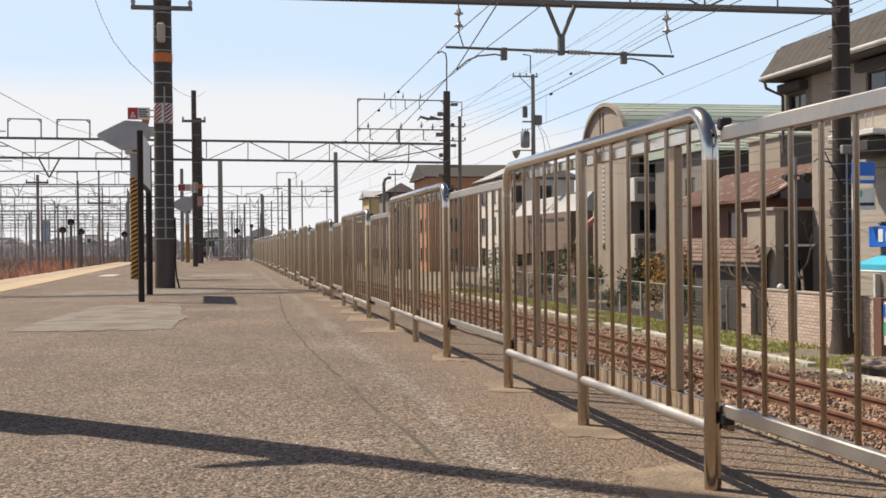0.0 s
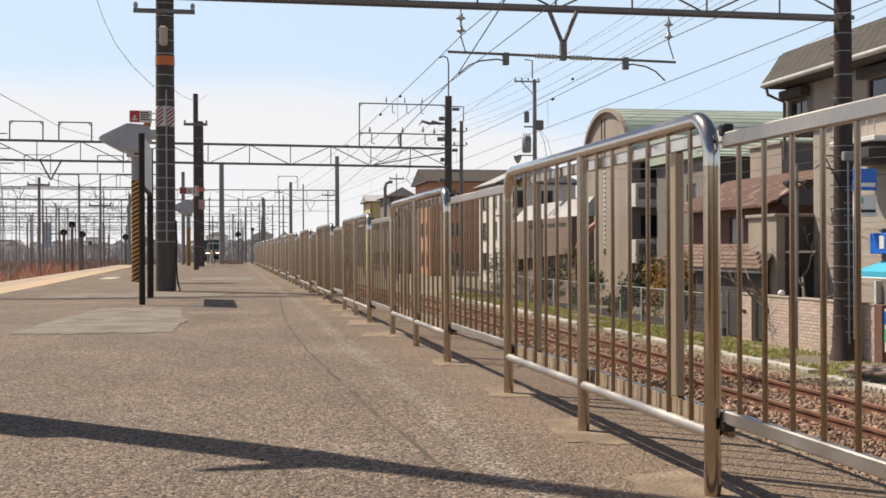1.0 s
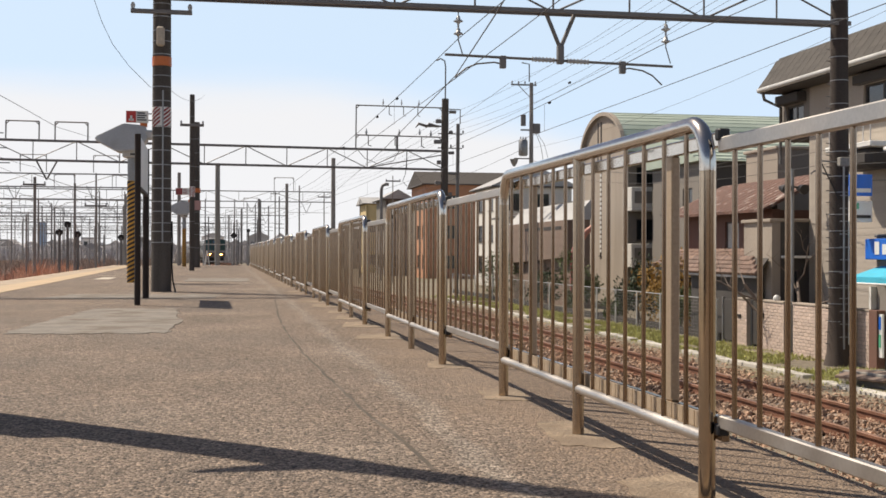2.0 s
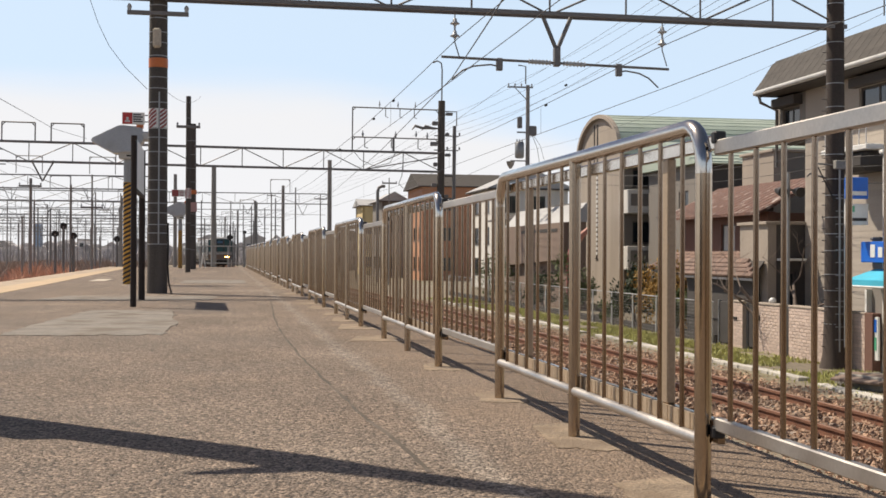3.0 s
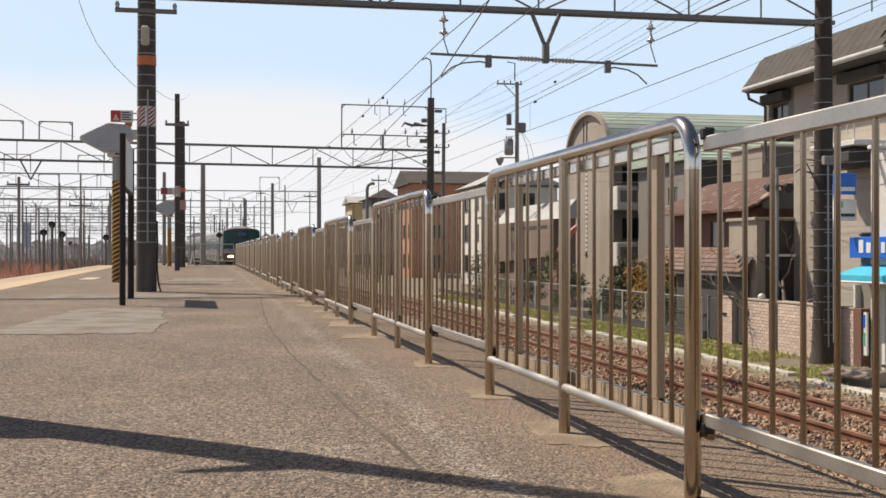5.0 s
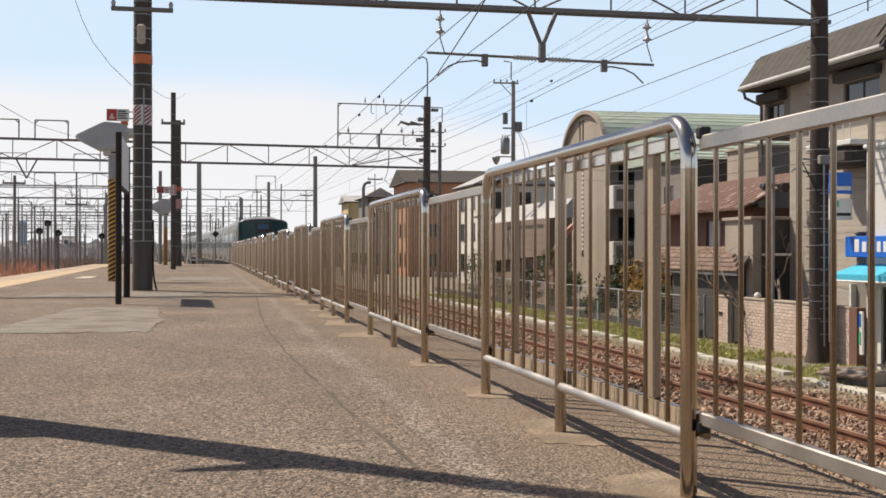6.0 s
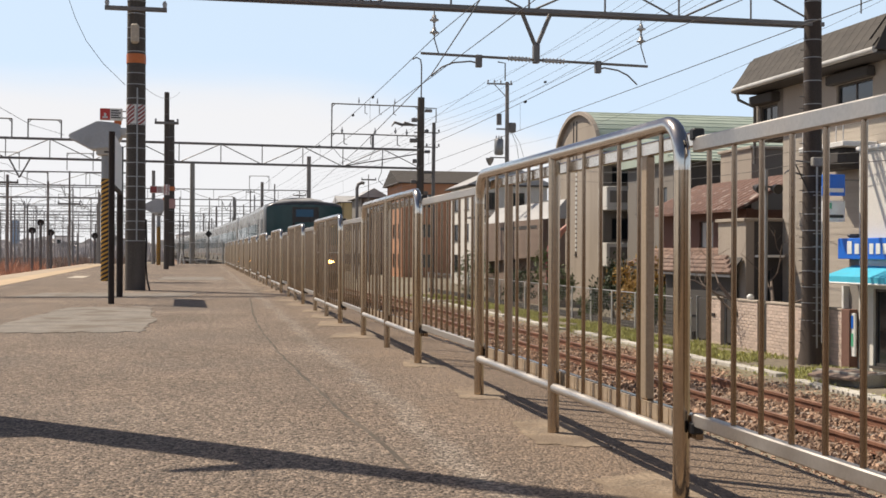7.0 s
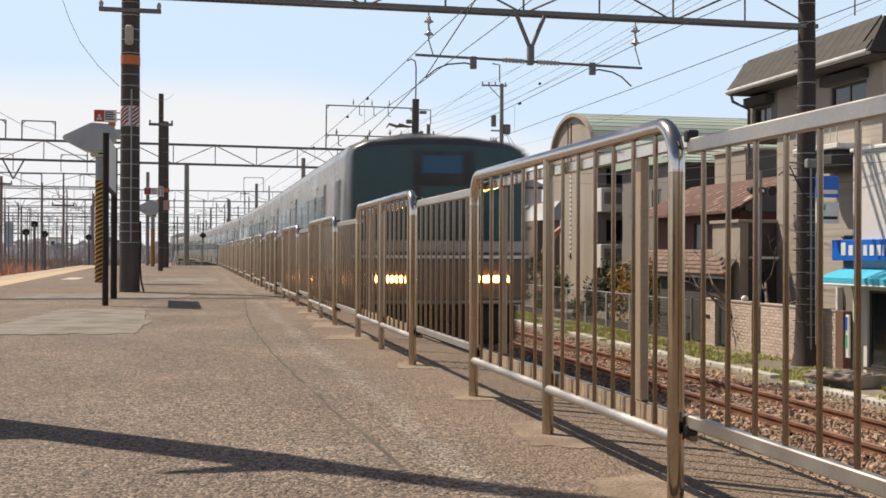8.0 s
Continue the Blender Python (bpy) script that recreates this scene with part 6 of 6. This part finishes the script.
# ---- the low wall, gates, mesh fence and cable trough beside the track ----
BRICK = mat("pink_brick", (0.56, 0.45, 0.385), 0.85, 0, 0.14, 3, 40, 0.2, random_amount=0.12, island=0.12)
MORTAR = mat("wall_mortar", (0.48, 0.41, 0.355), 0.9, 0, 0.14, 3, 40, 0.2)
GATE = mat("dark_gate", (0.07, 0.065, 0.062), 0.6, 0.2, 0.12, 3, 40, 0.1)
bw = thing("brick_wall", "low pinkish brick garden wall with dark gates", "wall")
TOP = -0.4
bricks_near, stuff_b = [], bmesh.new()
shared = None
for ya, yb in ((26.9, 27.6), (24.95, 26.2), (22.0, 24.5), (21.3, 21.95)):
    part("wall_core", B(12.62, 12.78, ya, yb, GROUND - 0.1, TOP - 0.02), MORTAR, bw)
    part("coping", B(12.58, 12.82, ya - 0.02, yb + 0.02, TOP - 0.02, TOP + 0.03, bevel=0.01), WALL["beige"], bw)
    rows_n = 15
    bh = (TOP - 0.02 - GROUND) / rows_n
    for r in range(rows_n):
        y = ya + (0.0 if r % 2 else -0.105)
        while y < yb - 0.01:
            a, b = max(y, ya), min(y + 0.2, yb)
            if b - a > 0.05:
                bricks_near.append((a, b, GROUND + r * bh, bh))
            y += 0.212
for i, (a, b, z, bh) in enumerate(bricks_near):
    if i < 300 and abs(b - a - 0.2) < 0.002:
        if shared is None:
            shared = part("brick", B(0, 0.03, 0.0, 0.2, 0.005, bh - 0.006, bevel=0.003), BRICK, bw)
            shared.matrix_basis = pose(12.598, a, z)
        else:
            again(shared, bw, pose(12.598, a, z))
    else:
        box(stuff_b, 12.598, 12.628, a, b, z + 0.005, z + bh - 0.006)
tagged(part("bricks", stuff_b, BRICK, bw), kind="stuff")
for ya, yb in ((27.62, 28.55), (26.22, 26.88), (24.52, 24.93)):
    gt = part("gate", B(12.72, 12.76, ya, yb, GROUND + 0.06, TOP - 0.04, bevel=0.006), GATE, bw, "dark metal gate leaf")
    part("gate_frame", B(12.69, 12.79, ya, ya + 0.045, GROUND, TOP, bevel=0.006), M["galv"], gt)
    part("gate_frame", B(12.69, 12.79, yb - 0.045, yb, GROUND, TOP, bevel=0.006), M["galv"], gt)
part("end_pier", B(12.56, 12.84, 20.98, 21.28, GROUND, TOP + 0.02, bevel=0.01), WALL["brown"], bw, "brown end pier")
part("mail_slot", B(12.57, 12.6, 27.2, 27.4, -0.85, -0.78), M["black"], bw)
part("name_plate", B(12.57, 12.6, 25.95, 26.1, -0.8, -0.68), M["black"], bw)
part("globe_lamp", T([(12.7, 25.5, TOP + 0.02), (12.7, 25.5, TOP + 0.05), (12.7, 25.5, TOP + 0.11), (12.7, 25.5, TOP + 0.16)], [0.05, 0.085, 0.085, 0.04], 12), M["white"], bw, "white globe lamp")

MESHW = mat("mesh_fence_wire", (0.3, 0.3, 0.29), 0.5, 0.5, 0.1, 3, 40, 0)
mf = thing("mesh_fence", "grey wire mesh fence on slim white posts", "fence")
for k in range(19):
    y = 28.7 + 2.0 * k
    part("post", T([(12.6, y, GROUND), (12.6, y, -0.45)], 0.024, 8), M["white"], mf)
part("top_rail", T([(12.6, 28.6, -0.47), (12.6, 64.9, -0.47)], 0.018, 6), M["galv"], mf)
bm = bmesh.new()
for k in range(11):
    z = GROUND + 0.1 + 0.09 * k
    sweep(bm, [(12.6, 28.6, z), (12.6, 64.9, z)], 0.003, 3, False)
for k in range(300):
    y = 28.65 + 0.12 * k
    sweep(bm, [(12.6, y, GROUND), (12.6, y, -0.47)], 0.003, 3, False)
tagged(part("wire_mesh", bm, MESHW, mf), kind="stuff")
part("low_board", B(12.64, 12.7, 28.6, 64.9, GROUND, GROUND + 0.22), WALL["dark"], mf, "low dark board under the mesh")

ct = thing("cable_trough", "pale concrete cable trough lids beside the track", "trough")
SLAB = mat("trough_concrete", (0.5, 0.475, 0.43), 0.85, 0, 0.12, 2, 40, 0.2, random_amount=0.14)
slab = None
for k in range(70):
    y = 13.0 + 0.62 * k
    if 18.6 < y < 19.8 or (y > 25 and rng.random() < 0.2):
        continue
    x, rz = 10.45 + 0.05 * math.sin(y * 0.7) + rng.uniform(-0.02, 0.02), rng.uniform(-2, 2)
    z = GROUND + (0.015 if y > 19 else -0.01) + rng.uniform(0, 0.02)
    if slab is None:
        slab = part("trough_lid", B(-0.11, 0.11, 0, 0.6, -0.05, 0.04, bevel=0.01), SLAB, ct)
        slab.matrix_basis = pose(x, y, z, 0, 0, rz)
    else:
        again(slab, ct, pose(x, y, z, 0, 0, rz))
part("side_wall", B(10.2, 10.25, 12.0, 18.2, BED - 0.15, GROUND + 0.04), SLAB, ct, "ribbed concrete side of the trough")
for k in range(40):
    part("side_rib", B(10.17, 10.2, 12.1 + 0.15 * k, 12.17 + 0.15 * k, BED - 0.15, GROUND + 0.05), SLAB, ct)
cb = thing("catch_pit", "broken open concrete catch pit in the weeds", "pit", (11.3, 18.6, GROUND), 12)
for q in ((-0.5, 0.5, -0.6, -0.52, 0, 0.22), (-0.5, 0.5, 0.52, 0.6, 0, 0.2), (-0.5, -0.42, -0.52, 0.52, 0, 0.24), (0.42, 0.5, -0.52, 0.52, 0, 0.18)):
    part("pit_wall", B(*q, bevel=0.012), M["concrete"], cb)
part("lid", B(-0.7, -0.1, -0.5, 0.5, 0.19, 0.24, bevel=0.01), WALL["taupe"], cb, "tilted brown lid").matrix_basis = pose(0, 0, 0.03, 0, -8, 10)


# ---- plants ----
def leaf_mat(name, c):
    return mat(name, c, 0.7, 0, 0.2, 3, 30, 0.0, island=0.35)


LEAF = dict(green=leaf_mat("leaf_green", (0.1, 0.13, 0.045)), ochre=leaf_mat("leaf_ochre", (0.36, 0.22, 0.055)), grass=leaf_mat("grass", (0.43, 0.43, 0.15)),
            reed=leaf_mat("dry_reed", (0.62, 0.36, 0.25)), deep=leaf_mat("leaf_deep", (0.035, 0.055, 0.022)))
BARK = mat("bark", (0.2, 0.16, 0.135), 0.9, 0, 0.2, 6, 60, 0.3)


def leaf_cloud(bm, c, rad, n, size, r):
    """Small leaves in loose clumps within an ellipsoid."""
    clumps = []
    for _ in range(max(6, n // 90)):
        while True:
            p = Vector((r.uniform(-1, 1), r.uniform(-1, 1), r.uniform(-1, 1)))
            if 0.25 < p.length < 1:
                break
        clumps.append(p)
    for _ in range(n):
        p = r.choice(clumps) + Vector((r.gauss(0, 0.17), r.gauss(0, 0.17), r.gauss(0, 0.17)))
        q = Vector((c[0] + p.x * rad[0], c[1] + p.y * rad[1], c[2] + p.z * rad[2]))
        e = Euler((r.random() * 6.3, r.random() * 6.3, r.random() * 6.3)).to_matrix()
        s = size * r.uniform(0.6, 1.4)
        vs = [bm.verts.new(q + e @ Vector(k) * s) for k in ((-1, 0, 0), (0, -0.45, 0.1), (1, 0, 0), (0, 0.45, 0.1))]
        bm.faces.new(vs)


def bush(x, y, rad, h, kind, label, seed, n=1600):
    r = random.Random(seed)
    ob = thing("bush", label, "bush", (x, y, GROUND), group="garden bushes")
    for _ in range(7):
        bm = bmesh.new()
        a = r.random() * 6.3
        tip = Vector((math.cos(a) * rad * 0.6, math.sin(a) * rad * 0.6, h * r.uniform(0.6, 0.9)))
        sweep(bm, [(0, 0, -0.1), tip * 0.5 + Vector((r.uniform(-0.1, 0.1), r.uniform(-0.1, 0.1), 0.1)), tip], [0.035, 0.02, 0.006], 5)
        part("stem", bm, BARK, ob)
    bm = bmesh.new()
    leaf_cloud(bm, (0, 0, h * 0.55), (rad, rad, h * 0.5), n, 0.06, r)
    part("leaves", bm, LEAF[kind], ob)
    return ob


bush(13.6, 34.6, 1.0, 2.1, "ochre", "ochre and green garden bush behind the mesh fence", 1, 2600)
bush(13.4, 36.6, 0.8, 2.0, "deep", "dark green garden bush behind the mesh fence", 2, 2200)
bush(13.3, 33.0, 0.6, 1.4, "green", "green garden bush behind the mesh fence", 3)
bush(13.0, 37.8, 0.5, 0.9, "green", "small green garden bush", 4, 900)
bush(13.2, 43.2, 0.8, 2.2, "green", "green garden bush behind the mesh fence", 5, 2000)
bush(13.4, 47.5, 0.9, 1.6, "deep", "dark green garden bush behind the mesh fence", 6, 1600)
bush(13.6, 56.5, 1.2, 2.2, "green", "green garden bush behind the mesh fence", 7, 2000)


def bare_tree(x, y, h, seed):
    """A small leafless tree: trunk, forking limbs, twigs."""
    r = random.Random(seed)
    ob = thing("bare_tree", "small leafless garden tree with crooked branches", "tree", (x, y, GROUND))
    limbs = []

    def grow(bm, p, d, length, rad, depth):
        pts, rr = [p], [rad]
        for i in range(4):
            d = (d + Vector((r.gauss(0, 0.2), r.gauss(0, 0.2), r.gauss(0, 0.12)))).normalized()
            pts.append(pts[-1] + d * length / 4)
            rr.append(rad * (1 - 0.13 * (i + 1)))
            if depth and i > 0:
                a = r.random() * 6.3
                limbs.append((pts[-1], (d * 0.6 + Vector((math.cos(a), math.sin(a), r.uniform(0, 0.5))) * 0.8).normalized(), length * r.uniform(0.45, 0.7), rr[-1] * 0.62, depth - 1))
        sweep(bm, pts, rr, 6)
    bm = bmesh.new()
    grow(bm, Vector((0, 0, -0.1)), Vector((0.05, 0, 1)), h * 0.5, 0.075, 3)
    part("trunk", bm, BARK, ob)
    while limbs:
        bm = bmesh.new()
        grow(bm, *limbs.pop())
        part("branch", bm, BARK, ob)
    return ob


bare_tree(13.2, 25.3, 3.9, 4)
bare_tree(13.6, 30.2, 3.0, 9)
bare_tree(13.0, 26.0, 3.7, 12)


def blades(name, place, n, h, material, label, seed, width=0.012):
    """Grass or reeds as one mass of thin bent blades."""
    r = random.Random(seed)
    bm = bmesh.new()
    for _ in range(n):
        x, y, z, k = place(r)
        a, hh = r.random() * 6.3, h * r.uniform(0.4, 1.2) * k
        lean = Vector((r.gauss(0, 0.25), r.gauss(0, 0.25), 0)) * hh
        w = Vector((math.cos(a), math.sin(a), 0)) * width * r.uniform(0.6, 1.4)
        p = Vector((x, y, z - 0.03))
        m1, tip = p + Vector((0, 0, hh * 0.6)) + lean * 0.35, p + Vector((0, 0, hh)) + lean
        vs = [bm.verts.new(q) for q in (p - w, p + w, m1 + w * 0.8, m1 - w * 0.8, tip)]
        bm.faces.new(vs[:4])
        bm.faces.new((vs[3], vs[2], vs[4]))
    return tagged(part(name, bm, material), label, "plants", "", "stuff")


def weedy(r):
    while True:
        y = 12 + 48 * r.random() ** 1.4
        x = r.choice((r.gauss(11.7, 0.45), r.gauss(11.9, 0.4), r.gauss(10.9, 0.3)))
        if 10.0 < x < 12.58 and noise.noise((x * 0.8, y * 0.35, 2.0)) > -0.12:
            return x, y, GROUND, 1.0


blades("weeds", weedy, 38000, 0.11, LEAF["grass"], "yellow-green weeds along the garden wall", 8, 0.011)


def reedy(r):
    while True:
        y = 26 + 62 * r.random()
        x = -6.3 - 0.02 * y - 5.5 * r.random() ** 1.5
        q = noise.noise((x * 0.7, y * 0.25, 5.0))
        if q > -0.12:
            return x, y, BED, 0.62 + 0.8 * q


blades("dry_reeds", reedy, 42000, 1.4, LEAF["reed"], "rust-brown dry reeds beside the yard", 9, 0.03)

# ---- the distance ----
# town walls and roofs lightened in colour to stand for distance haze
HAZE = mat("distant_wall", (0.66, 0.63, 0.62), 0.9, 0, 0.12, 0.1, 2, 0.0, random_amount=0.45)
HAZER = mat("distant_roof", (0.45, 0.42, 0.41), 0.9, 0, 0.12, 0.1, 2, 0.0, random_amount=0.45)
fr2 = random.Random(21)
for i in range(190):
    y = fr2.uniform(300, 620)
    x = -y * 0.22 + (i / 190) * y * 0.42 + fr2.uniform(-6, 6)
    w, d, h = fr2.uniform(3, 7.5), fr2.uniform(6, 10), fr2.uniform(2.5, 7.0) * fr2.uniform(0.6, 1.0)
    if -9 < x - bend(y) - 2 < 22 and y < 330:
        continue
    ob = thing("distant_building", "distant grey town building beyond the yard", "building", (x, y, GROUND), group="distant buildings")
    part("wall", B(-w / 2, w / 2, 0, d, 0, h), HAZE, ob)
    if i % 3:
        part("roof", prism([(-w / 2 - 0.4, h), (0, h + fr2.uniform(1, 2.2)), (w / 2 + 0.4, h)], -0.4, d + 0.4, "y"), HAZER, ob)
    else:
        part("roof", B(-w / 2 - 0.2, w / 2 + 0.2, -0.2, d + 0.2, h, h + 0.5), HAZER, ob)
    wn = None
    for k in range(int(w / 2.2)):
        for rr in range(int(h / 2.8)):
            m4 = pose(-w / 2 + 1.1 + 2.2 * k, -0.03, 1.2 + 2.8 * rr)
            if wn is None:
                wn = part("window", B(-0.55, 0.55, -0.03, 0.06, 0, 1.2), PANE, ob)
                wn.matrix_basis = m4
            else:
                again(wn, ob, m4)
def scrubby(r):
    while True:
        y = r.uniform(75, 240)
        x = -0.045 * y - 3 - r.random() * 0.17 * y
        q = noise.noise((x * 0.25, y * 0.05, 9.0))
        if q > -0.25:
            return x, y, GROUND, 0.6 + 0.9 * q


# scrub colour lifted as haze over the yard would
SCRUB = leaf_mat("bare_scrub", (0.4, 0.29, 0.23))
blades("yard_scrub", scrubby, 26000, 1.2, SCRUB, "grey-brown bare scrub between the yard tracks", 14, 0.05)


def wooded(r):
    y = r.uniform(230, 300)
    x = r.uniform(-0.2, 0.03) * y
    q = noise.noise((x * 0.12, y * 0.03, 4.0))
    return x, y, GROUND, 0.75 + 0.6 * q


# added thicket whose pale grey stands for the hazy distance
blades("distant_thicket", wooded, 9000, 4.2, leaf_mat("bare_thicket", (0.52, 0.49, 0.49)), "bare thicket painted hazy grey far beyond the yard", 15, 0.12)
mr3 = random.Random(33)
for k in range(46):
    y = mr3.uniform(85, 270)
    x = bend(y) - 3.0 - mr3.random() * 0.19 * y
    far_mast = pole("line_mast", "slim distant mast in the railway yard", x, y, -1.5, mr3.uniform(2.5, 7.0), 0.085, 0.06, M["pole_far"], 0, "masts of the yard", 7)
    if k % 3 == 0:
        part("cross_arm", B(-0.7, 0.7, -0.03, 0.03, 2.1, 2.16), M["iron"], far_mast)
for k in range(18):
    y = mr3.uniform(120, 270)
    x = bend(y) + mr3.choice((2.0, 6.2, 9.5, 10.2, 11.5)) + mr3.uniform(-0.5, 0.5)
    far_mast = pole("line_mast", "slim distant mast beside the main tracks", x, y, -1.5, mr3.uniform(4.5, 8.5), 0.1, 0.075, M["iron"], 0, "masts of the yard", 7)
    for z in (3.6, 4.1):
        part("cross_arm", B(-0.6, 0.6, -0.03, 0.03, z, z + 0.06), M["iron"], far_mast)
tw = thing("distant_tower", "distant bluish tower block", "building", (-62.3, 420, GROUND))
# tower blue lightened to imitate haze
part("wall", B(-1.2, 1.2, 0, 6, 0, 12.2, bevel=0.2), mat("blue_tower", (0.34, 0.45, 0.62), 0.6, 0, 0.08, 0.1, 2, 0), tw)
py = thing("lattice_pylon", "distant lattice power pylon", "pylon", (-62, 330, GROUND))
bm = bmesh.new()
for s in (-1, 1):
    for q in (-1, 1):
        bar(bm, (2.6 * s, 2.6 * q, 0), (0.5 * s, 0.5 * q, 36), 0.14)
for k in range(9):
    z, f = 4 * k, 2.6 - 2.1 * k / 9
    f2 = 2.6 - 2.1 * (k + 1) / 9
    for s in (-1, 1):
        bar(bm, (f * s, -f, z), (-f2 * s, -f2, z + 4), 0.08)
part("lattice", bm, M["galv"], py)
for z, h in ((26, 5), (30, 4.2), (34, 3.4)):
    part("cross_arm", B(-h, h, -0.15, 0.15, z - 0.15, z + 0.15), M["galv"], py)


# the orange-painted bent hoist arm by the mesh fence
hoist = thing("hoist_arm", "orange painted bent steel hoist arm", "hoist", (13.2, 43.5, GROUND))
part("column", T([(0, 0, 0), (0, 0, 2.2), (0.06, 0, 2.45), (0.28, 0, 2.65)], 0.1, 10), M["maroon"], hoist)
part("arm", T([(0.28, 0, 2.65), (0.5, 0, 3.05), (0.82, 0, 3.32)], [0.09, 0.12, 0.1], 10), mat("faded_coral", (0.5, 0.22, 0.16), 0.6, 0, 0.15, 4, 40, 0.05), hoist)


# ---- what moves ----
def on_track(y):
    return 3.88 + bend(y)


def motions():
    """The train runs along its curving track at about 92 km/h towards the camera."""
    for k, car in enumerate(cars):
        rows = []
        for i in range(17):
            t = i * 0.5
            y = 18.3 + 25.9 * (8 - t) + k * CAR
            a, b = y + 3.0, y + 17.0
            turn = math.degrees(math.atan2(on_track(a) - on_track(b), b - a))
            x = on_track(a) + 3.0 * (on_track(a) - on_track(b)) / (b - a)
            rows.append((t, pose(x, y, NEAR, 0, 0, turn)))
        walk(car, rows)


motions()
